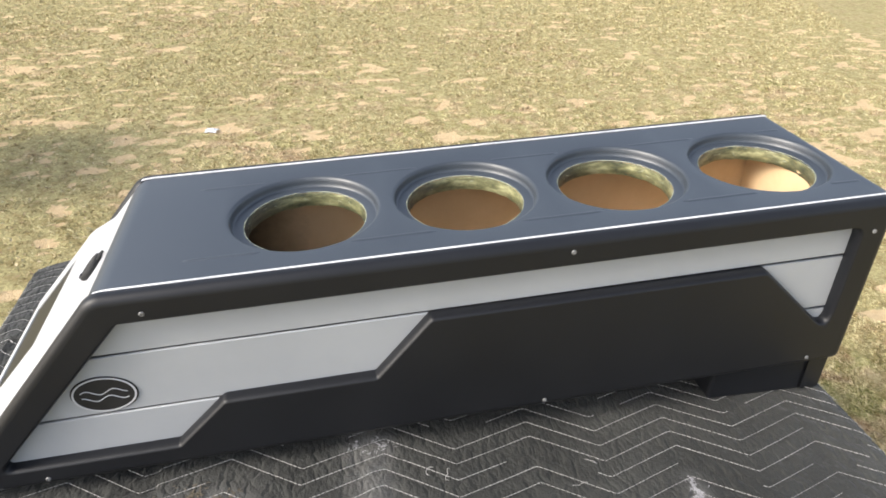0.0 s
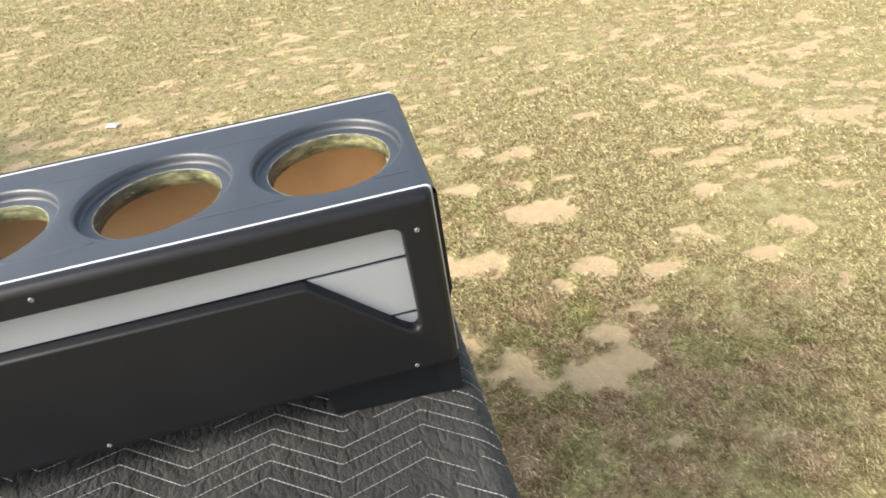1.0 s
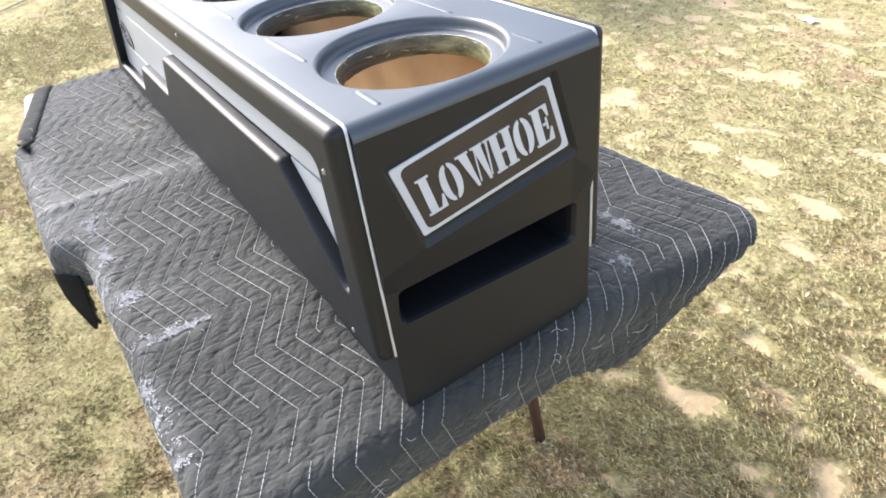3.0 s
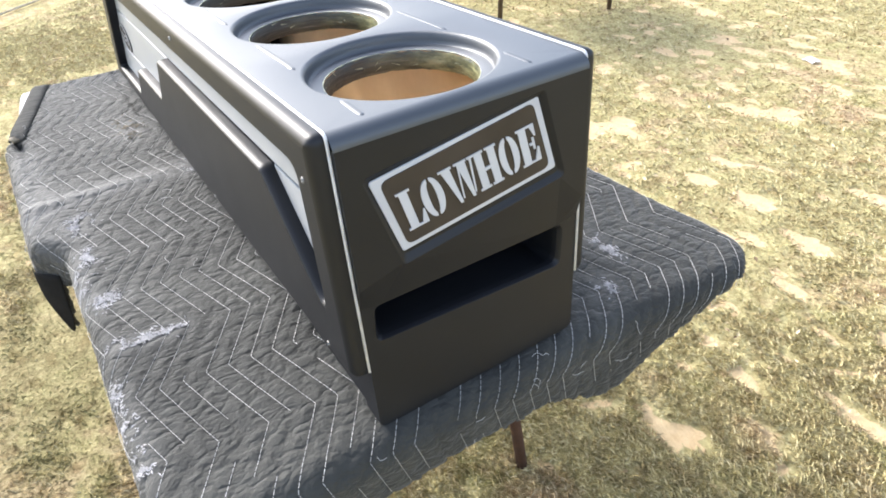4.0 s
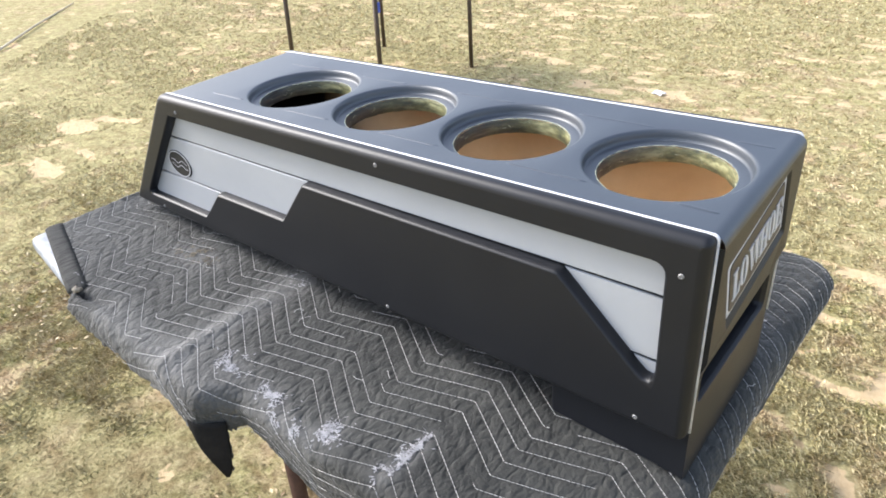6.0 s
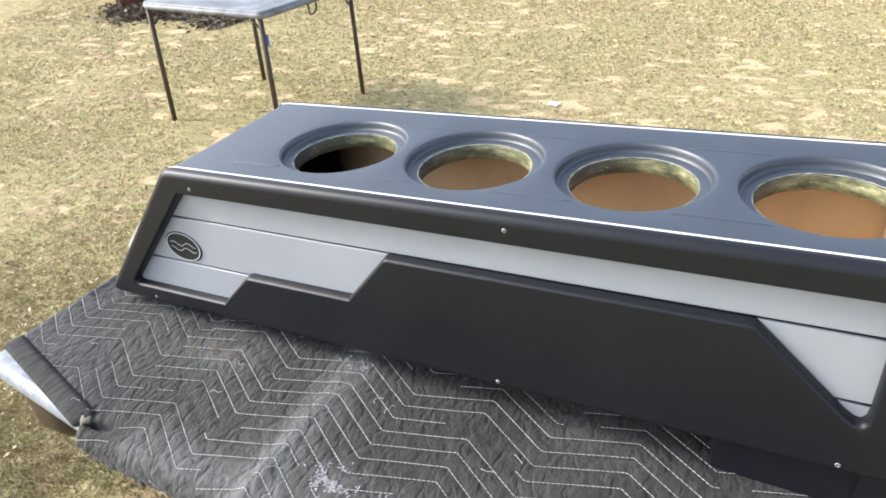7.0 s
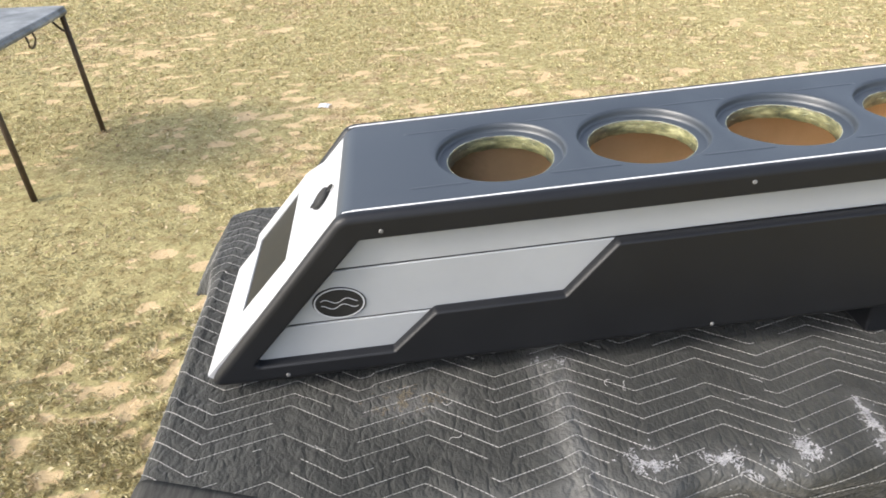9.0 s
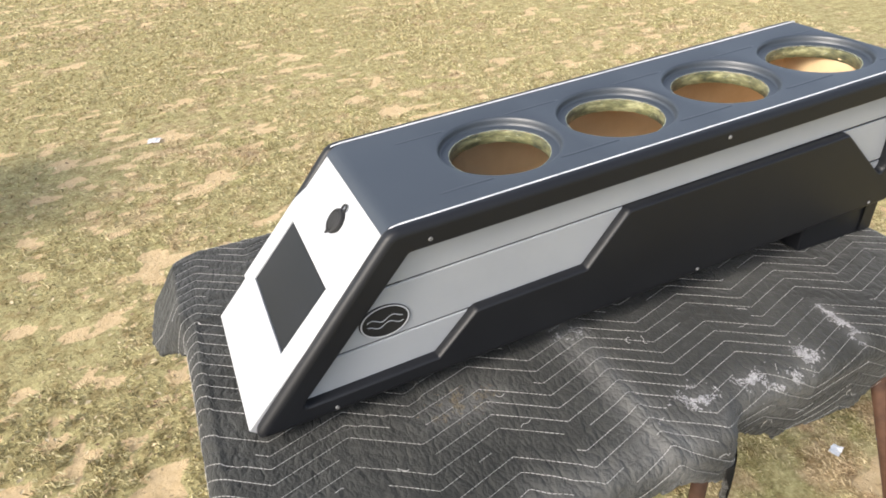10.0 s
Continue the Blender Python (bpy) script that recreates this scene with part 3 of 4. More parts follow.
    back_side = tip_strip.modifiers.new("thickness", "SOLIDIFY")
    back_side.thickness = 0.001
    # bound edge at the pulled corner, and the knot
    rim = []
    for k in range(30):
        a = 0.632 + k / 29 * 0.280
        rim.append((a, 2.338 - (a - 0.650) * 0.29))
    loops = []
    for a, b in rim:
        loops.append([drape(a + 0.012 * o, b + 0.030 * o, h) for o, h in ((1.0, 0.0005), (0.7, 0.0025), (0.15, 0.003), (-0.05, 0.0), (0.0, -0.006), (0.9, -0.005))])
    part("binding", loops_mesh(loops, (True, True)), surface("black_binding_tape", (0.030, 0.030, 0.028), (0.075, 0.074, 0.068), 26, 0.9, 0.0, 0.15, 0.8, 220, 0.04, (6, 1, 1)), t, "black bound hem", smooth=True)
    kn = tube([(0.926, 2.278, BZ - 0.002), (0.921, 2.274, BZ + 0.004), (0.926, 2.269, BZ + 0.005), (0.932, 2.273, BZ + 0.003), (0.927, 2.279, BZ), (0.920, 2.271, BZ - 0.004), (0.918, 2.262, BZ - 0.016)], [0.002, 0.0034, 0.004, 0.004, 0.0034, 0.0026, 0.0012], 8)
    part("knot", kn, surface("tan_string", (0.20, 0.17, 0.12), (0.36, 0.32, 0.25), 60, 0.9, 0.0, 0.1, 0.6, 300, 0.04), t, "tan string knot at the hem", smooth=True)


make_blanket()

# ---- the speaker console ----
PITCH = -3.25
CONSOLE = Matrix.Translation((1.8876, 2.507, 0.8564)) @ pose(0, 0, 0, 0, PITCH, 0) @ pose(0, 0, 0, 1.1)
WIDE, TOP, BEND_U, NOSE_U = 0.299, 0.250, -0.945, -1.182
HOLES = (-0.1035, -0.3110, -0.5168, -0.7215)
HOLE_Y, RIM, OPEN = 0.1430, 0.0945, 0.0755


def screw(parent, u, y, v, facing):
    loops = []
    for r, h in ((0.0031, 0.0), (0.0031, 0.0006), (0.0025, 0.0012), (0.0016, 0.0015), (0.0012, 0.0005)):
        loops.append([(u + r * math.cos(a), y + facing * h, v + r * math.sin(a)) for a in (2 * math.pi * k / 12 for k in range(12))])
    part("screw", loops_mesh(loops, (False, True)), M_STEEL, parent, "small dull zinc screw")


def make_side(parent, far=False):
    outer = rounded([(0.0, -0.010), (0.0, TOP + 0.001), (BEND_U, TOP + 0.001), (NOSE_U, -0.007)], [0.014, 0.010, 0.032, 0.014], 7)
    cut = rounded([(-0.0410, 0.0510), (-0.0410, 0.2130), (-0.9235, 0.2140), (-1.1040, 0.0245), (-0.9040, 0.0250), (-0.8395, 0.0865), (-0.6585, 0.0870), (-0.5890, 0.1660), (-0.1570, 0.1655)],
                  [0.012, 0.014, 0.006, 0.006, 0.005, 0.012, 0.005, 0.012, 0.014], 4)
    bev = 0.0105
    me = plate([outer, cut], 0.0240, bev, 6)
    for v in me.vertices:
        if v.co.z > -bev * 1.02:
            # the cut-out's edge is rolled over less widely than the outer edge
            p = v.co.xy
            near = min((a + (b - a) * min(max((p - a).dot(b - a) / max((b - a).length_squared, 1e-12), 0.0), 1.0) for a, b in zip(cut, cut[1:] + cut[:1])), key=lambda q: (q - p).length)
            if (near - p).length < bev * 1.05:
                v.co.xy = near + (p - near) * 0.42
    if far:
        me.transform(Matrix(((1, 0, 0, 0), (0, 0, 1, WIDE), (0, 1, 0, 0), (0, 0, 0, 1))))
        me.flip_normals()
    else:
        me.transform(Matrix(((1, 0, 0, 0), (0, 0, -1, 0), (0, 1, 0, 0), (0, 0, 0, 1))))
    panel = part("side_panel", me, M_COAT, parent, "satin charcoal side frame with a stepped cut-out")
    for v0, v1 in ((-0.004, 0.0785), (0.0815, 0.1635), (0.1665, 0.229)):
        band = [(-1.137 + v0, v0), (-0.024, v0), (-0.024, v1), (-1.137 + v1, v1)]
        me = plate([band], 0.0040, 0.0016, 2)
        y = 0.0155
        if far:
            me.transform(Matrix(((1, 0, 0, 0), (0, 0, 1, WIDE - y), (0, 1, 0, 0), (0, 0, 0, 1))))
            me.flip_normals()
        else:
            me.transform(Matrix(((1, 0, 0, 0), (0, 0, -1, y), (0, 1, 0, 0), (0, 0, 0, 1))))
        part("inset_board", me, M_GREY, panel, "pale grey painted inset board")
    for u, v in ((-0.8947, 0.2268), (-0.4206, 0.2344), (-0.0235, 0.2075), (-1.0590, 0.0045), (-0.4417, 0.0031), (-0.0559, 0.0037)):
        screw(panel, u, WIDE if far else 0.0, v, 1 if far else -1)
    # piping in the joint between frame and body
    y = WIDE - 0.0165 if far else 0.0165
    line = [(0.0005, -0.002), (0.0005, TOP - 0.005)] + [(0.0005 - 0.005 * (1 - math.cos(a)), TOP + 0.0006 - 0.005 * (1 - math.sin(a))) for a in (math.pi / 8 * k for k in range(1, 5))]
    line += [(u, TOP + 0.0006) for u in np.linspace(-0.02, BEND_U + 0.02, 12)] + [(BEND_U + 0.006, TOP - 0.001), (BEND_U - 0.006, TOP - 0.010)]
    part("piping", tube([(u, y, v) for u, v in line], 0.0015, 8), M_PIPE, panel, "thin white piping", smooth=True)
    return panel


def badge(parent):
    """The oval maker's badge, its mark as plain strokes."""
    def oval(rx, ry, y, h):
        loops = []
        for s, d in ((1.0, 0.0), (1.0, h * 0.6), (0.97, h)):
            loops.append([(rx * s * math.cos(a), -d, ry * s * math.sin(a)) for a in (2 * math.pi * k / 40 for k in range(40))])
        bm = loops_mesh(loops, (True, True))
        bmesh.ops.transform(bm, matrix=Matrix.Translation((-0.968, y, 0.1112)) @ pose(0, 0, 0, 0, 3.8, 0), verts=bm.verts)
        return bm
    plate_ = part("badge", oval(0.0365, 0.0265, 0.0155, 0.0018), M_RUBBER, parent, "black oval maker's badge with a silver ring")
    ring = []
    for r0, h in ((0.90, 0.0), (0.90, 0.0007), (0.955, 0.0007), (0.955, 0.0)):
        ring.append([(-0.968 + 0.0365 * r0 * math.cos(a), 0.0138 - h, 0.1112 + 0.0265 * r0 * math.sin(a)) for a in (2 * math.pi * k / 40 for k in range(40))])
    part("ring", loops_mesh(ring), M_SIGN, plate_, "silver ring")
    marks = [[(-0.025 + 0.0036 * k, h + 0.0034 * math.sin(0.75 * k + p)) for k in range(15)] for h, p in ((0.0045, 0.3), (-0.0050, 1.5))]
    for pts in marks:
        part("stroke", tube([(-0.968 + x, 0.0136, 0.1112 + z) for x, z in pts], 0.00055, 6), M_SIGN, plate_)


def make_top(parent):
    """The long top with its four stepped speaker openings, rounded over at the end."""
    y0, y1 = 0.0176, WIDE - 0.0176
    edges = [-0.0072, (HOLES[0] + HOLES[1]) / 2, (HOLES[1] + HOLES[2]) / 2, (HOLES[2] + HOLES[3]) / 2, HOLES[3] - 0.1]
    bm = bmesh.new()
    for k, hu in enumerate(HOLES):
        x1, x0 = edges[k], edges[k + 1]
        angles = sorted([2 * math.pi * i / 72 for i in range(72)] + [math.atan2(y - HOLE_Y, x - hu) % (2 * math.pi) for x in (x0, x1) for y in (y0, y1)])

        def border(a):
            c, s = math.cos(a), math.sin(a)
            f = min(((x1 if c > 0 else x0) - hu) / c if abs(c) > 1e-9 else 9, ((y1 if s > 0 else y0) - HOLE_Y) / s if abs(s) > 1e-9 else 9)
            return hu + f * c, HOLE_Y + f * s, TOP
        rings = [[border(a) for a in angles]]
        for r, d in ((RIM + 0.001, 0.0), (RIM - 0.0008, 0.0004), (RIM - 0.0024, 0.0016), (RIM - 0.0034, 0.0036), (RIM - 0.0040, 0.0080), (RIM - 0.0046, 0.0112), (RIM - 0.0058, 0.0128), (RIM - 0.0074, 0.0134),
                     (OPEN + 0.0012, 0.0136), (OPEN, 0.0144), (OPEN, 0.0150)):
            rings.append([(hu + r * math.cos(a), HOLE_Y + r * math.sin(a), TOP - d) for a in angles])
        rows = [[bm.verts.new(p) for p in lp] for lp in rings]
        for a, b in zip(rows, rows[1:]):
            for i in range(len(a)):
                j = (i + 1) % len(a)
                bm.faces.new((a[i], a[j], b[j], b[i]))
    # ends: the roundover to the end face, and the plain stretch to the bend
    prof = [(-0.0072, TOP)] + [(-0.007 + 0.014 * math.sin(a), TOP - 0.013 * (1 - math.cos(a))) for a in (math.pi / 2 * k / 8 for k in range(9))]
    bend = [(edges[-1], TOP), (BEND_U + 0.018, TOP), (BEND_U + 0.008, TOP - 0.0015), (BEND_U, TOP - 0.0055), (BEND_U - 0.006, TOP - 0.011)]
    for line in (prof, bend):
        a = [bm.verts.new((u, y0, v)) for u, v in line]
        b = [bm.verts.new((u, y1, v)) for u, v in line]
        for i in range(len(a) - 1):
            bm.faces.new((a[i], a[i + 1], b[i + 1], b[i]))
    bmesh.ops.remove_doubles(bm, verts=bm.verts, dist=0.0002)
    ob = part("top_panel", bm, M_VINYL, parent, "blue-grey vinyl-covered top with four round speaker openings", smooth=True)
    # faint seams in the covering
    stops = [-0.012] + [h + o for h in HOLES for o in (0.046, -0.046)] + [-0.86]
    for y in (HOLE_Y - 0.086, HOLE_Y + 0.086):
        for u1, u0 in zip(stops[::2], stops[1::2]):
            if u1 - u0 > 0.02:
                line = [(u, y + 0.0012 * noise.noise(Vector((u * 30, y * 50, 0))), TOP - 0.0053) for u in np.linspace(u1, u0, 9)]
                part("seam", tube(line, [0.0050] + [0.0060] * 7 + [0.0050], 24), M_VINYL, ob, smooth=True)
    for hu in HOLES:
        rng = random.Random(hu)
        loops = []
        n = 72
        for r, d in ((OPEN, 0.0150), (OPEN - 0.0008, 0.017), (OPEN + 0.0004, 0.024), (OPEN - 0.0006, 0.034), (OPEN + 0.004, 0.036), (OPEN + 0.012, 0.036)):
            loops.append([(hu + (r + rng.uniform(-0.0007, 0.0007)) * math.cos(2 * math.pi * k / n), HOLE_Y + (r + rng.uniform(-0.0007, 0.0007)) * math.sin(2 * math.pi * k / n), TOP - d - rng.uniform(0, 0.0012)) for k in range(n)])
        col = part("opening_edge", loops_mesh(loops), M_RESIN, ob, "rough cut edge stained with yellow-green resin", smooth=True)
        run = col.data.attributes.new("resin", "FLOAT", "POINT")
        turns = [2 * math.pi * k / n for k in range(n)] * len(loops)
        run.data.foreach_set("value", [min(max(0.42 + 0.62 * math.cos(t - 0.9) + 0.35 * noise.noise(Vector((3 * math.cos(t), 3 * math.sin(t), hu * 9))), 0.0), 1.0) for t in turns])
        lip = [(hu + (OPEN + 0.0004) * math.cos(2 * math.pi * k / n), HOLE_Y + (OPEN + 0.0004) * math.sin(2 * math.pi * k / n), TOP - 0.0142 + rng.uniform(-0.0003, 0.0003)) for k in range(n + 1)]
        part("lip", tube(lip, [rng.uniform(0.0002, 0.0008) for _ in lip], 6), surface_fibre, ob, "pale ragged lip of the opening", smooth=True)
        # splinters of glass fibre along the upper lip
        bm = bmesh.new()
        for _ in range(26):
            a = rng.uniform(0, 6.28)
            p = Vector((hu + OPEN * math.cos(a), HOLE_Y + OPEN * math.sin(a), TOP - rng.uniform(0.014, 0.03)))
            q = p + Vector((-math.cos(a) * rng.uniform(0.001, 0.005), -math.sin(a) * rng.uniform(0.001, 0.005), rng.uniform(-0.006, 0.004))) + Vector((-math.sin(a), math.cos(a), 0)) * rng.uniform(-0.014, 0.014)
            s = Vector((0, 0, rng.uniform(0.0004, 0.0011)))
            bm.faces.new([bm.verts.new(p + s), bm.verts.new(p - s), bm.verts.new(q)])
        tagged(part("fibres", bm, surface_fibre, col, "pale stray fibres"), kind="stuff")
    return ob


surface_fibre = surface("pale_fibre", (0.24, 0.26, 0.18), (0.52, 0.53, 0.38), 60, 0.6, 0.0, 0.4, 0.2, 500, 0.05)


def make_end(parent):
    """The tall end: sunk sign and a wide slot."""
    y0, y1, low, high = 0.0180, WIDE - 0.0180, -0.0860, TOP - 0.013
    sign = rounded([(0.0362, 0.2067), (0.0655, 0.1092), (0.2568, 0.1337), (0.228, 0.2317)], 0.006, 4)
    slot = rounded([(0.0315, 0.072), (0.0290, 0.029), (0.2600, 0.016), (0.2625, 0.070)], 0.010, 4)
    bm = bmesh.new()
    outer = [(y0 + 0.006, low), (y1 - 0.006, low), (y1, low + 0.006), (y1, 0.076), (y1, 0.100), (y1, high), (y0, high), (y0, 0.100), (y0, 0.076), (y0, low + 0.006)]
    edges = []
    front = {}
    for key, line in (("o", outer), ("sign", sign), ("slot", slot)):
        vs = [bm.verts.new((0.0, y, v)) for y, v in line]
        front[key] = vs
        edges += [bm.edges.new((vs[i], vs[(i + 1) % len(vs)])) for i in range(len(vs))]
    bmesh.ops.triangle_fill(bm, edges=edges, use_beauty=True)

    def inward(key, line, steps):
        c = Vector((sum(p[0] for p in line) / len(line), sum(p[1] for p in line) / len(line)))
        last = front[key]
        for shrink, u in steps:
            nxt = []
            for p in line:
                d = Vector(p) - c
                q = c + Vector((d.x * (1 - shrink / 0.10), d.y * (1 - shrink / 0.042)))
                nxt.append(bm.verts.new((u, q.x, q.y)))
            for i in range(len(line)):
                j = (i + 1) % len(line)
                bm.faces.new((last[i], last[j], nxt[j], nxt[i]))
            last = nxt
        bm.faces.new(last)
    inward("sign", sign, ((0.0012, -0.0006), (0.0045, -0.0030), (0.0055, -0.0038), (0.0060, -0.0040)))
    inward("slot", slot, ((0.0012, -0.0015), (0.0030, -0.0050), (0.0040, -0.0110), (0.0044, -0.0700)))
    # sides and bottom of the end block, set level with the table
    a = front["o"]
    b = [bm.verts.new((-0.03, v.co.y, v.co.z)) for v in a]
    for i in range(len(a)):
        j = (i + 1) % len(a)
        if i != 5:
            bm.faces.new((a[i], a[j], b[j], b[i]))
    for v in bm.verts:
        if v.co.z > 0.095 and v.co.x > -0.02:
            v.co.x += 0.007
        if v.co.z < low + 0.02:
            v.co.z += -v.co.x * math.tan(radians(-PITCH))
    end = part("end_panel", bm, M_COAT, parent, "satin charcoal end with a sunk sign and a wide slot")
    field = [(0.0435, 0.2003), (0.0679, 0.1217), (0.2456, 0.1455), (0.2217, 0.2256)]
    me = plate([rounded(field, 0.003, 3)], 0.003, 0.0008, 2)
    onto = Matrix(((0, 0, 1, 0), (1, 0, 0, 0), (0, 1, 0, 0), (0, 0, 0, 1)))
    me.transform(Matrix.Translation((0.0045, 0, 0)) @ onto)
    plate_ = part("sign_plate", me, M_SIGN, end, "silver-grey sign plate reading LOWHOE on a brown field")
    inner = rounded([(0.0528, 0.197), (0.0733, 0.1275), (0.2373, 0.1494), (0.2153, 0.2212)], 0.008, 5)
    me = plate([inner], 0.0012, 0.0003, 1)
    me.transform(Matrix.Translation((0.0053, 0, 0)) @ onto)
    part("sign_field", me, M_BROWN, plate_, "dark brown field with rounded corners")
    # condensed stencil capitals, thick and thin, leaning with the plate
    def lay(x, y, h):
        return (0.0059 + h, 0.1455 + x * 1.006 - 0.264 * y, 0.1717 + x * 0.1395 + y)

    def bar(x0, x1, y0_, y1_, lean=0.0):
        return [(x0, y0_), (x1, y0_), (x1 + lean, y1_), (x0 + lean, y1_)]

    def half(sign):
        outer = [(sign * (0.06 + 0.44 * math.cos(a)), 0.5 * math.sin(a)) for a in (math.pi * (k / 10 - 0.5) for k in range(11))]
        inner = [(sign * (0.06 + 0.12 * math.cos(a)), 0.40 * math.sin(a)) for a in (math.pi * (0.5 - k / 10) for k in range(11))]
        return outer + inner
    serif = 0.055
    shapes = {
        "L": [bar(-0.38, 0.02, -0.5, 0.5), bar(-0.5, 0.16, 0.5 - serif, 0.5), bar(-0.5, 0.5, -0.5, -0.5 + serif), [(0.5, -0.5), (0.5, -0.14), (0.42, -0.14), (0.22, -0.5 + serif)]],
        "O": [half(-1), half(1)],
        "W": [[(-0.46, 0.5), (-0.20, 0.5), (-0.09, -0.5), (-0.17, -0.5)], [(0.0, 0.5), (0.26, 0.5), (0.30, -0.5), (0.22, -0.5)], [(-0.06, -0.42), (-0.02, -0.42), (0.06, 0.42), (0.02, 0.42)], [(0.31, -0.42), (0.35, -0.42), (0.46, 0.5), (0.40, 0.5)],
              bar(-0.52, -0.14, 0.5 - serif, 0.5), bar(-0.06, 0.30, 0.5 - serif, 0.5), bar(0.34, 0.52, 0.5 - serif, 0.5)],
        "H": [bar(-0.42, -0.12, -0.5, 0.5), bar(0.12, 0.42, -0.5, 0.5), bar(-0.50, -0.04, 0.5 - serif, 0.5), bar(0.04, 0.50, 0.5 - serif, 0.5), bar(-0.50, -0.04, -0.5, -0.5 + serif), bar(0.04, 0.50, -0.5, -0.5 + serif), bar(-0.12, 0.12, -0.04, 0.04)],
        "E": [bar(-0.40, -0.02, -0.5, 0.5), bar(-0.5, 0.44, 0.5 - serif, 0.5), bar(-0.5, 0.5, -0.5, -0.5 + serif), bar(0.06, 0.26, -0.035, 0.035), bar(0.22, 0.32, -0.16, 0.16), [(0.44, 0.5), (0.20, 0.5 - serif), (0.36, 0.18), (0.44, 0.18)], [(0.5, -0.5), (0.5, -0.14), (0.42, -0.14), (0.20, -0.5 + serif)]]}
    cells = (("L", -0.0640, 0.0205), ("O", -0.0425, 0.0215), ("W", -0.0130, 0.0355), ("H", 0.0170, 0.0260), ("O", 0.0415, 0.0215), ("E", 0.0640, 0.0215))
    for ch, cx, w in cells:
        bm = bmesh.new()
        for n, line in enumerate(shapes[ch]):
            up = 0.0004 + 0.00003 * n
            lo_ = [bm.verts.new(lay(cx + x * w, y * 0.0405, -0.0006)) for x, y in line]
            hi_ = [bm.verts.new(lay(cx + x * w, y * 0.0405, up)) for x, y in line]
            bm.faces.new(hi_)
            for k in range(len(line)):
                m_ = (k + 1) % len(line)
                bm.faces.new((lo_[k], lo_[m_], hi_[m_], hi_[k]))
        part("letter", bm, M_SIGN, plate_, "silver-grey stencil capital")
    return end


def make_face(parent):
    """The white sloping face with a raised, screen-bearing pad and a capped socket."""
    d = Vector((0.7022, 0.7119))
    nrm = Vector((-d.y, d.x))

    def at(s, y, h):
        return (-1.1790 + d.x * s + nrm.x * h, y, 0.006 + d.y * s + nrm.y * h)
    y0, y1, full = 0.0165, WIDE - 0.0165, 0.3270

    def rect(s0, s1, a, b, h):
        return [at(s0, a, h), at(s0, b, h), at(s1, b, h), at(s1, a, h)]
    # slab around the pad, the pad itself and the sunk screen seat, skinned as nested frames
    bm = loops_mesh([rect(0.0, full, y0, y1, -0.014), rect(0.0, full, y0, y1, -0.002), rect(0.002, full, y0 + 0.002, y1 - 0.001, 0.0), rect(0.080, 0.275, 0.0215, 0.276, 0.0),
                     rect(0.083, 0.270, 0.0232, 0.274, 0.0015), rect(0.093, 0.246, 0.0298, 0.266, 0.0118), rect(0.097, 0.239, 0.0335, 0.263, 0.0135), rect(0.1125, 0.2260, 0.0375, 0.2285, 0.0135),
                     rect(0.1140, 0.2245, 0.0390, 0.2270, 0.0128), rect(0.1145, 0.2240, 0.0395, 0.2265, 0.0075)], (True, True))
    bmesh.ops.bevel(bm, geom=[e for e in bm.edges if e.calc_face_angle(0) > 0.6], offset=0.0015, segments=2, affect="EDGES")
    face = part("face_panel", bm, M_WHITE, parent, "glossy white sloping face with a raised pad")
    part("screen", loops_mesh([rect(0.115, 0.2235, 0.040, 0.2260, 0.0080), rect(0.115, 0.2235, 0.040, 0.2260, 0.0110), rect(0.116, 0.2225, 0.041, 0.2250, 0.0117)], (True, True)), M_SCREEN, face, "matt dark screen")
    cap = []
    cs, cy = 0.2815, 0.1365
    for r, h in ((0.0190, -0.001), (0.0190, 0.004), (0.0178, 0.0062), (0.0150, 0.0068), (0.0140, 0.0058), (0.0128, 0.0066), (0.006, 0.0072)):
        cap.append([at(cs + r * math.cos(a), cy + r * math.sin(a), h) for a in (2 * math.pi * k / 28 for k in range(28))])
    lid = part("socket_cap", loops_mesh(cap, (False, True)), M_RUBBER, face, "black rubber cap of a power socket")
    ring = [at(cs + 0.0225 + 0.0055 * math.cos(a), cy - 0.002 + 0.0055 * math.sin(a), 0.0035) for a in (2 * math.pi * k / 14 for k in range(15))]
    part("pull_loop", tube(ring, 0.0016, 6), M_RUBBER, lid)
    part("hinge_tab", tube([at(cs - 0.016, cy, 0.003), at(cs - 0.0235, cy + 0.001, 0.003)], [0.005, 0.0035], 8), M_RUBBER, lid)


def shaded_board():
    """Bare board, its low end coloured black as shade, with a soft, speckled limit."""
    m, nt, b = material("fibreboard_with_coloured_shade", 0.85, 0.0, 0.2)
    tc, sp = nt.nodes.new("ShaderNodeTexCoord"), nt.nodes.new("ShaderNodeSeparateXYZ")
    nt.links.new(tc.outputs["Object"], sp.inputs[0])
    wob = nt.nodes.new("ShaderNodeMath")
    wob.operation = "MULTIPLY_ADD"
    wob.inputs[1].default_value = 0.05
    nt.links.new(noise_node(nt, 30, 5, 0.7), wob.inputs[0])
    nt.links.new(sp.outputs["X"], wob.inputs[2])
    fade = nt.nodes.new("ShaderNodeMapRange")
    fade.inputs["From Min"].default_value, fade.inputs["From Max"].default_value = -0.805, -0.700
    nt.links.new(wob.outputs[0], fade.inputs["Value"])
    bare = ramp(nt, noise_node(nt, 9, 5, 0.65), [(0.3, (0.66, 0.475, 0.268)), (0.7, (0.78, 0.59, 0.36))])
    nt.links.new(mixed(nt, fade.outputs["Result"], (0.012, 0.011, 0.010), bare), b.inputs["Base Color"])
    bumped(nt, b, noise_node(nt, 500, 3, 0.6), 0.25, 0.001)
    return m


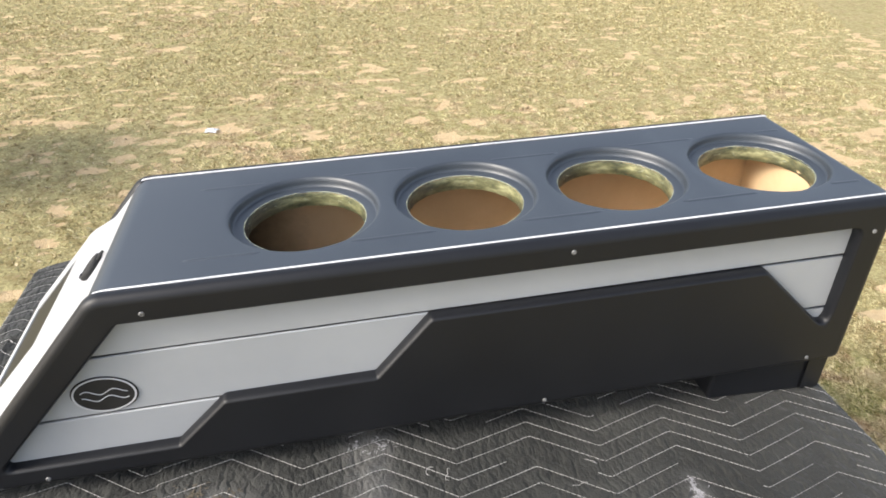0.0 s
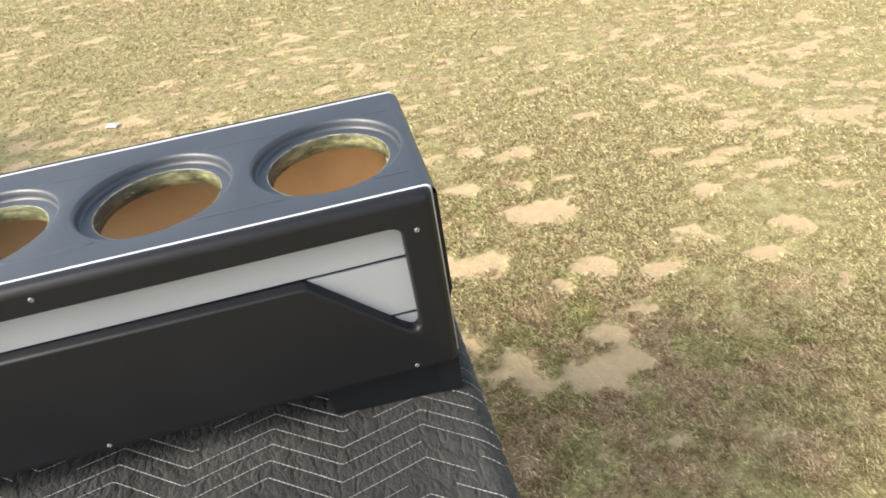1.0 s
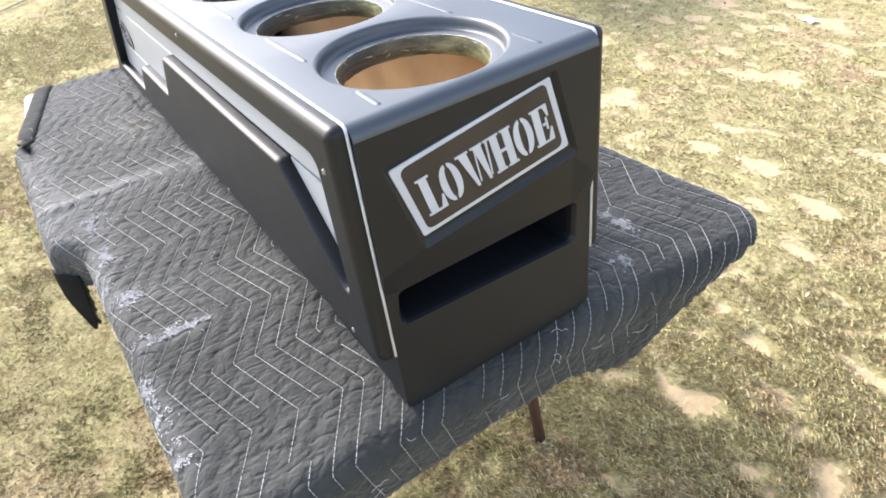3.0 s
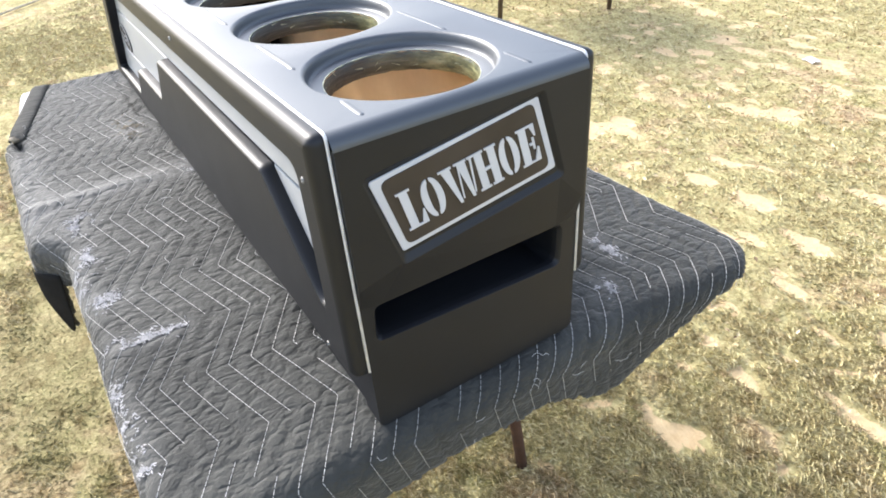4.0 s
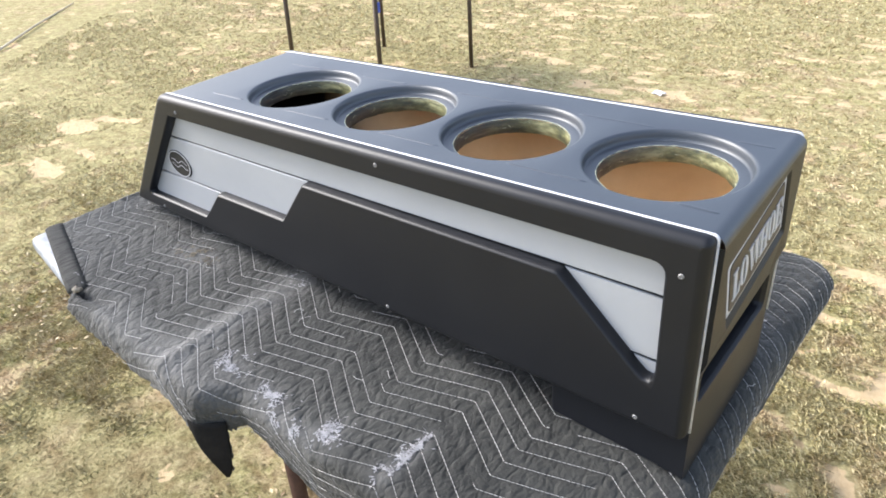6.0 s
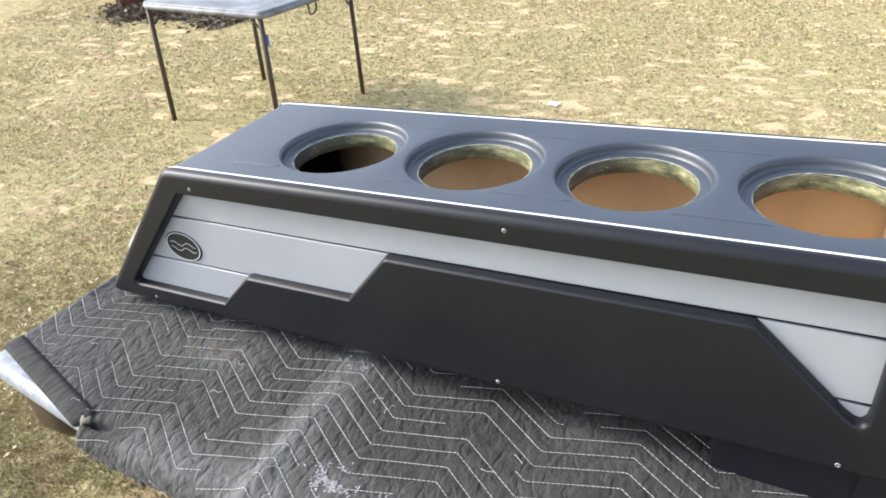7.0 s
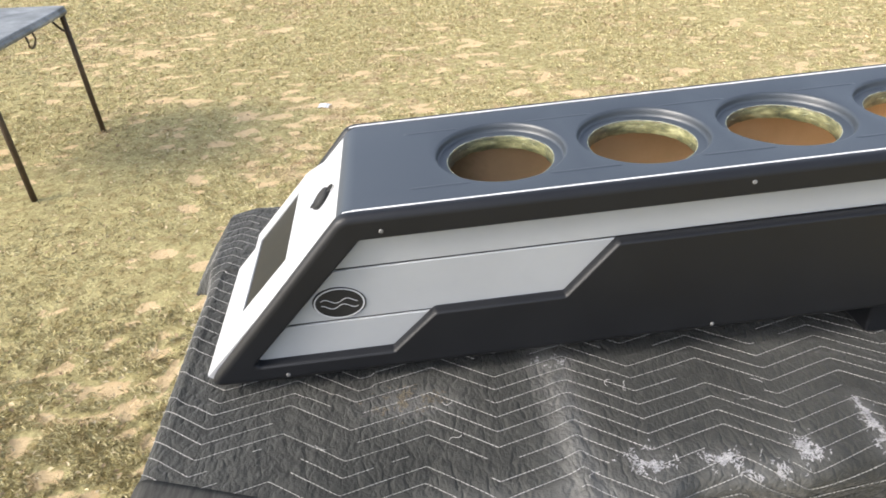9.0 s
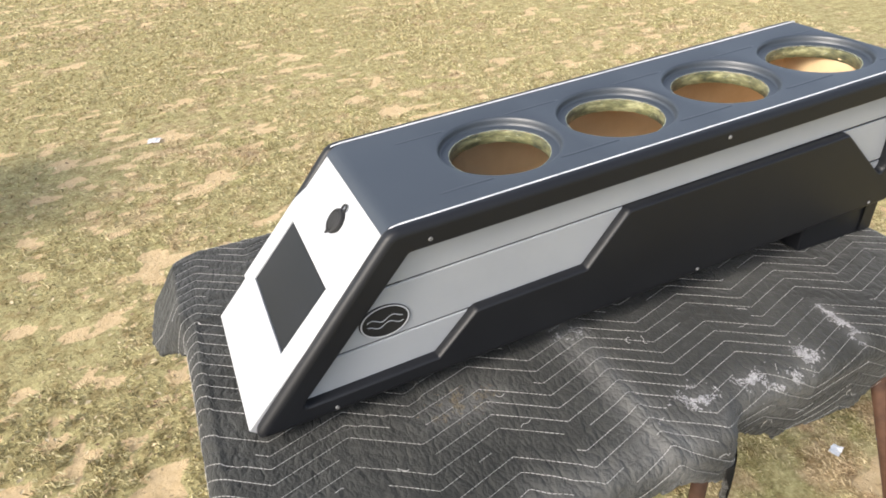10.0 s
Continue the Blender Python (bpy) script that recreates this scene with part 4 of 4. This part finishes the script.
def make_console():
    con = thing("speaker_console", CONSOLE, "long charcoal speaker console with pale grey insets on a blanket", "speaker box")
    make_top(con)
    make_end(con)
    make_face(con)
    near = make_side(con)
    make_side(con, True)
    badge(near)
    # dark skins behind the side frames
    for y in (0.0192, WIDE - 0.0204):
        skin = [[(u, y + k, v) for u, v in ((-0.003, -0.003), (-0.003, TOP - 0.012), (-0.020, TOP - 0.0015), (BEND_U + 0.004, TOP - 0.0015), (NOSE_U + 0.012, 0.0))] for k in (0.0, 0.0012)]
        part("side_skin", loops_mesh(skin, (True, True)), M_COAT, con)
    # bare board walls inside
    shaded = shaded_board()
    for y in (0.0205, WIDE - 0.0345):
        wall = [(u, y + s, v) for s in (0.0, 0.014) for u, v in [(-0.024, 0.0), (-0.024, TOP - 0.030), (-0.930, TOP - 0.020), (-1.165, 0.0)]]
        part("inner_wall", loops_mesh([wall[:4], wall[4:]], (True, True)), shaded, con, "bare brown fibreboard wall, low end coloured black as shade")
    part("inner_floor", box((-1.16, 0.0205, -0.004), (-0.005, WIDE - 0.0205, 0.008)), shaded, con, "bare brown fibreboard floor, low end coloured black as shade")
    part("port_box", box((-0.096, 0.0347, 0.0082), (-0.074, WIDE - 0.0347, 0.086), 0.002), M_MDF, con, "bare brown fibreboard port box")
    part("port_lid", box((-0.0735, 0.0347, 0.0800), (-0.0290, WIDE - 0.0347, 0.0860), 0.001), M_MDF, con, "bare brown fibreboard lid of the port box")
    part("inner_end", box((-0.0285, 0.0346, 0.0800), (-0.0235, WIDE - 0.0346, TOP - 0.030)), M_MDF, con, "bare brown fibreboard bulkhead")
    # inner slope in black, standing for the shade inside the low end
    slope = [[(-1.148, y, 0.0085), (-1.134, y, 0.0085), (-0.925, y, TOP - 0.020), (-0.940, y, TOP - 0.020)] for y in (0.0347, WIDE - 0.0347)]
    part("inner_slope", loops_mesh(slope, (True, True)), M_RUBBER, con, "inner slope coloured black for the shade there")
    ba = box((-0.179, 0.0215, -0.0860), (-0.0120, 0.270, -0.0045), 0.004)
    for v in ba.verts:
        if v.co.z < -0.05:
            v.co.z += -v.co.x * math.tan(radians(-PITCH))
    part("foot_block", ba, M_COAT, con, "charcoal foot block under the tall end")


make_console()


# ---- the card table behind ----
def make_card_table():
    t = thing("card_table", pose(-1.168, 5.155, 0, 0, 0, -1.8), "weathered grey card table with thin dark steel legs on grass", "table")
    me = plate([rounded([(-0.455, -0.435), (0.455, -0.435), (0.455, 0.435), (-0.455, 0.435)], 0.05, 6)], 0.035, 0.010)
    me.transform(Matrix.Translation((0, 0, 0.715)))
    top = part("tabletop", me, M_TABLETOP, t, "scuffed grey top with pale smears")
    part("edge_band", tube([(x, y, 0.690) for x, y in rounded([(-0.448, -0.428), (0.448, -0.428), (0.448, 0.428), (-0.448, 0.428)], 0.05, 6)] + [(-0.448, -0.30, 0.690)], 0.016, 8), M_TABLETOP, top, "rolled grey edge", smooth=True)
    for sx in (-1, 1):
        for sy in (-1, 1):
            leg = part("leg", tube([(0.418 * sx, 0.418 * sy, 0.68), (0.424 * sx, 0.424 * sy, 0.35), (0.430 * sx, 0.430 * sy, -0.01)], 0.0145, 10), M_LEG, t, smooth=True)
            part("brace", tube([(0.33 * sx, 0.40 * sy, 0.682), (0.40 * sx, 0.401 * sy, 0.60), (0.418 * sx, 0.402 * sy, 0.585)], 0.006, 6), M_LEG, leg, smooth=True)
            if (sx, sy) == (1, -1):
                part("tape", tube([(0.4178, -0.4023, 0.585), (0.4195, -0.4036, 0.53)], 0.0165, 12), M_TAPE, leg, "blue tape wrapped round the leg")
    loop = [(0.462 + 0.01 * math.sin(a), -0.02 + 0.035 * math.cos(a), 0.660 + 0.035 * math.sin(a) - 0.01) for a in (math.pi * k / 8 for k in range(8, 17))]
    part("handle", tube([(0.455, -0.055, 0.69)] + loop + [(0.455, 0.015, 0.69)], 0.005, 6), M_LEG, t, "hanging wire handle", smooth=True)


make_card_table()


# ---- things lying further off ----
def make_barrel():
    t = thing("barrel", pose(-4.75, 7.45, 0), "rusty red-brown steel drum standing on the lawn", "barrel")
    loops = []
    for r, z in ((0.24, -0.01), (0.285, 0.0), (0.285, 0.26), (0.298, 0.275), (0.285, 0.29), (0.285, 0.54), (0.298, 0.555), (0.285, 0.57), (0.285, 0.84), (0.295, 0.85), (0.285, 0.86), (0.27, 0.86), (0.27, 0.80)):
        loops.append([(r * math.cos(a), r * math.sin(a), z) for a in (2 * math.pi * k / 32 for k in range(32))])
    part("drum", loops_mesh(loops, (True, True)), M_BARK, t, smooth=True)


def make_brush():
    """Low heap of dark leaf litter and sticks."""
    rng = random.Random(11)
    verts, faces = [], []
    for _ in range(2200):
        u = rng.uniform(-1, 1)
        x, y = -3.95 + 0.95 * u, 7.05 + rng.gauss(0, 0.16) + 0.12 * math.sin(u * 5)
        top = 0.10 * math.exp(-((y - 7.05) / 0.22) ** 2) * (0.5 + 0.5 * noise.noise(Vector((x * 2, 0, 0))) + 0.3)
        p = Vector((x, y, rng.uniform(0, max(top, 0.012))))
        d = Vector((rng.gauss(0, 1), rng.gauss(0, 1), rng.gauss(0, 0.25))).normalized()
        w = d.cross(Vector((rng.gauss(0, 1), rng.gauss(0, 1), rng.gauss(0, 1)))).normalized()
        ln, wd = (rng.uniform(0.02, 0.05), rng.uniform(0.010, 0.022)) if rng.random() < 0.85 else (rng.uniform(0.08, 0.22), 0.005)
        n = len(verts)
        verts += [p - d * ln, p + w * wd, p + d * ln, p - w * wd]
        faces.append((n, n + 1, n + 2, n + 3))
    me = bpy.data.meshes.new("leaf_litter")
    me.from_pydata(verts, [], faces)
    m, nt, b = material("dead_leaves", 0.9, 0.0, 0.1)
    geo = nt.nodes.new("ShaderNodeNewGeometry")
    nt.links.new(ramp(nt, geo.outputs["Random Per Island"], [(0.0, (0.05, 0.04, 0.03)), (0.6, (0.13, 0.10, 0.07)), (0.9, (0.26, 0.21, 0.15)), (1.0, (0.5, 0.44, 0.36))]), b.inputs["Base Color"])
    me.materials.append(m)
    tagged(new("leaf_litter", me), "low heap of dark dead leaves and sticks", "leaf litter", kind="stuff")


def make_scrap(x, y, size, turn, seed):
    rng = random.Random(seed)
    bm = bmesh.new()
    n = 5
    rows = [[bm.verts.new(((i / n - 0.5) * size * rng.uniform(0.85, 1.1), (j / n - 0.5) * size * 0.75 * rng.uniform(0.85, 1.1), 0.004 + size * 0.28 * abs(noise.noise(Vector((i * 0.9, j * 0.9, seed)))))) for i in range(n + 1)] for j in range(n + 1)]
    for j in range(n):
        for i in range(n):
            bm.faces.new((rows[j][i], rows[j][i + 1], rows[j + 1][i + 1], rows[j + 1][i]))
    ob = part("paper_scrap", bm, M_PIPE, None, "crumpled white scrap of paper on dry grass")
    ob.matrix_world = pose(x, y, 0.004, 0, 0, turn)
    so = ob.modifiers.new("thickness", "SOLIDIFY")
    so.thickness = 0.0012
    tagged(ob, category="paper scrap")


make_barrel()
make_brush()
make_scrap(2.113, 2.538, 0.036, 20, 3)
make_scrap(0.555, 5.76, 0.075, -15, 8)
stick = part("stick", tube([(-2.95, 2.15, 0.012), (-3.50, 2.85, 0.016), (-4.19, 3.83, 0.012), (-4.75, 4.35, 0.014), (-5.40, 5.0, 0.010)], [0.006, 0.010, 0.011, 0.009, 0.005], 8), surface("pale_dry_wood", (0.42, 0.36, 0.26), (0.6, 0.53, 0.4), 30, 0.85, 0.0, 0.2, 0.5, 120, 0.05), None, "long pale dry stick lying on the lawn", smooth=True)
tagged(stick, category="stick")


# ---- grass ----
def make_grass():
    rng = np.random.default_rng(5)
    n = 980000
    y = np.where(rng.random(n) < 0.20, rng.uniform(0.3, 3.2, n), 2.2 + 11.5 * rng.random(n) ** 1.7 + rng.normal(0.0, 0.45, n))
    mid = 0.9 - 0.12 * y
    x = mid + (rng.random(n) - 0.5) * (4.2 + 1.15 * y)
    pick = rng.random(n)
    verge, lee = pick < 0.34, pick > 0.88
    x, y = np.where(verge, rng.normal(2.55, 0.75, n), x), np.where(verge, rng.normal(3.2, 0.8, n), y)
    x, y = np.where(lee, rng.normal(0.35, 0.75, n), x), np.where(lee, rng.normal(2.6, 0.6, n), y)
    gx, gy = GROUND["xs"], GROUND["ys"]
    i0 = np.clip(np.searchsorted(gx, x) - 1, 0, len(gx) - 2)
    j0 = np.clip(np.searchsorted(gy, y) - 1, 0, len(gy) - 2)
    green, olive_turf = GROUND["live"][j0, i0], GROUND["olive_turf"][j0, i0]
    keep = GROUND["bare"][j0, i0] < rng.uniform(0.03, 0.52, n)
    x, y, green, olive_turf = x[keep], y[keep], green[keep], olive_turf[keep]
    n = len(x)
    z = np.full(n, -0.003)
    far = np.clip((y - 2.5) / 6, 0, 1.6)
    near = (x > 1.4) & (y < 5.0)
    length = rng.uniform(0.009, 0.027, n) * (1 + 0.8 * far) * np.where(near, 0.95, 1.0)
    width = rng.uniform(0.0006, 0.0014, n) * (1 + 1.5 * far) * np.where(near, 0.72, 1.0)
    ang, lean = rng.uniform(0, 2 * np.pi, n), rng.uniform(0.15, 1.0, n) ** 0.55
    c, s = np.cos(ang), np.sin(ang)
    co = np.zeros((n, 4, 3))
    co[:, 0] = np.stack([x - s * width, y + c * width, z], 1)
    co[:, 1] = np.stack([x + s * width, y - c * width, z], 1)
    mid, tip = length * 0.55, length
    co[:, 2] = np.stack([x + c * mid * lean * 0.7 + s * width * 0.7, y + s * mid * lean * 0.7 - c * width * 0.7, z + mid * (1.05 - 0.6 * lean)], 1)
    co[:, 3] = np.stack([x + c * tip * lean, y + s * tip * lean, z + tip * (1.0 - 0.85 * lean)], 1)
    me = bpy.data.meshes.new("grass")
    me.vertices.add(n * 4)
    me.vertices.foreach_set("co", co.ravel())
    idx = np.arange(n)[:, None] * 4
    tri = np.concatenate([idx + [0, 1, 2], idx + [0, 2, 3]], 1).reshape(-1)
    me.loops.add(len(tri))
    me.loops.foreach_set("vertex_index", tri.astype(np.int32))
    me.polygons.add(n * 2)
    me.polygons.foreach_set("loop_start", np.arange(0, n * 6, 3).astype(np.int32))
    me.update(calc_edges=True)
    at = me.attributes.new("live", "FLOAT", "POINT")
    at.data.foreach_set("value", np.repeat(green, 4).astype(np.float32))
    at = me.attributes.new("olive_turf", "FLOAT", "POINT")
    at.data.foreach_set("value", np.repeat(olive_turf, 4).astype(np.float32))
    m, nt, b = material("dry_grass_blades", 0.8, 0.0, 0.2)
    geo = nt.nodes.new("ShaderNodeNewGeometry")
    zone = nt.nodes.new("ShaderNodeAttribute")
    zone.attribute_name = "live"
    dry = ramp(nt, geo.outputs["Random Per Island"], [(0.0, (0.25, 0.20, 0.098)), (0.4, (0.43, 0.375, 0.195)), (0.75, (0.56, 0.50, 0.288)), (1.0, (0.66, 0.595, 0.385))])
    live = mixed(nt, ramp(nt, noise_node(nt, 5.5, 4, 0.65), [(0.42, (0.0, 0.0, 0.0)), (0.56, (1.0, 1.0, 1.0))]),
                 ramp(nt, geo.outputs["Random Per Island"], [(0.0, (0.15, 0.152, 0.055)), (0.4, (0.40, 0.382, 0.160)), (0.8, (0.60, 0.53, 0.285)), (1.0, (0.70, 0.62, 0.39))]),
                 ramp(nt, geo.outputs["Random Per Island"], [(0.0, (0.22, 0.155, 0.092)), (0.4, (0.54, 0.41, 0.25)), (1.0, (0.74, 0.62, 0.42))]))
    tone = ramp(nt, noise_node(nt, 17, 4, 0.6), [(0.36, (0.82, 0.76, 0.71)), (0.48, (0.98, 0.97, 0.95)), (0.62, (1.17, 1.17, 1.16))])
    mt = nt.nodes.new("ShaderNodeAttribute")
    mt.attribute_name = "olive_turf"
    olive = ramp(nt, geo.outputs["Random Per Island"], [(0.0, (0.07, 0.068, 0.027)), (0.4, (0.19, 0.182, 0.075)), (0.8, (0.36, 0.325, 0.165)), (1.0, (0.56, 0.50, 0.32))])
    blade = mixed(nt, mt.outputs["Fac"], mixed(nt, zone.outputs["Fac"], dry, live), olive)
    nt.links.new(mixed(nt, 1.0, blade, tone, "MULTIPLY"), b.inputs["Base Color"])
    me.materials.append(m)
    tagged(new("grass", me), "short dry straw-coloured lawn grass with green tufts", "grass", kind="stuff")


def make_leaves():
    """Small dead leaves scattered over the lawn, thicker in places."""
    rng = random.Random(17)
    verts, faces = [], []
    while len(faces) < 40000:
        y = 2.4 + 6.5 * rng.random() ** 1.4
        x = 0.8 - 0.12 * y + (rng.random() - 0.5) * (4.0 + 1.1 * y)
        if noise.noise(Vector((x * 1.1, y * 1.1, 14))) + rng.uniform(-0.5, 0.5) < (0.30 if x < 1.0 and y < 4.2 else 0.10 if x < 1.0 else 0.34) + (0.6 if x > 1.3 and y < 3.7 else 0.0):
            continue
        ang, ln = rng.uniform(0, 6.28), rng.uniform(0.004, 0.011) * (1 + 0.10 * (y - 2.4))
        d, w = Vector((math.cos(ang), math.sin(ang), rng.uniform(-0.35, 0.35))) * ln, Vector((-math.sin(ang), math.cos(ang), rng.uniform(-0.5, 0.5))) * ln * rng.uniform(0.35, 0.6)
        p = Vector((x, y, rng.uniform(0.006, 0.016)))
        curl = Vector((0, 0, ln * rng.uniform(0.05, 0.45)))
        n = len(verts)
        verts += [p - d, p - d * 0.2 + w + curl, p + d + curl * 0.6, p - d * 0.1 - w + curl, p]
        faces += [(n, n + 4, n + 1), (n + 1, n + 4, n + 2), (n + 2, n + 4, n + 3), (n + 3, n + 4, n)]
    me = bpy.data.meshes.new("fallen_leaves")
    me.from_pydata(verts, [], faces)
    m, nt, b = material("tan_dead_leaves", 0.75, 0.0, 0.25)
    geo = nt.nodes.new("ShaderNodeNewGeometry")
    nt.links.new(ramp(nt, geo.outputs["Random Per Island"], [(0.0, (0.15, 0.10, 0.06)), (0.25, (0.36, 0.26, 0.15)), (0.6, (0.50, 0.39, 0.235)), (1.0, (0.61, 0.51, 0.33))]), b.inputs["Base Color"])
    me.materials.append(m)
    tagged(new("fallen_leaves", me), "small curled tan dead leaves scattered over the lawn", "leaves", kind="stuff")


make_leaves()
make_grass()
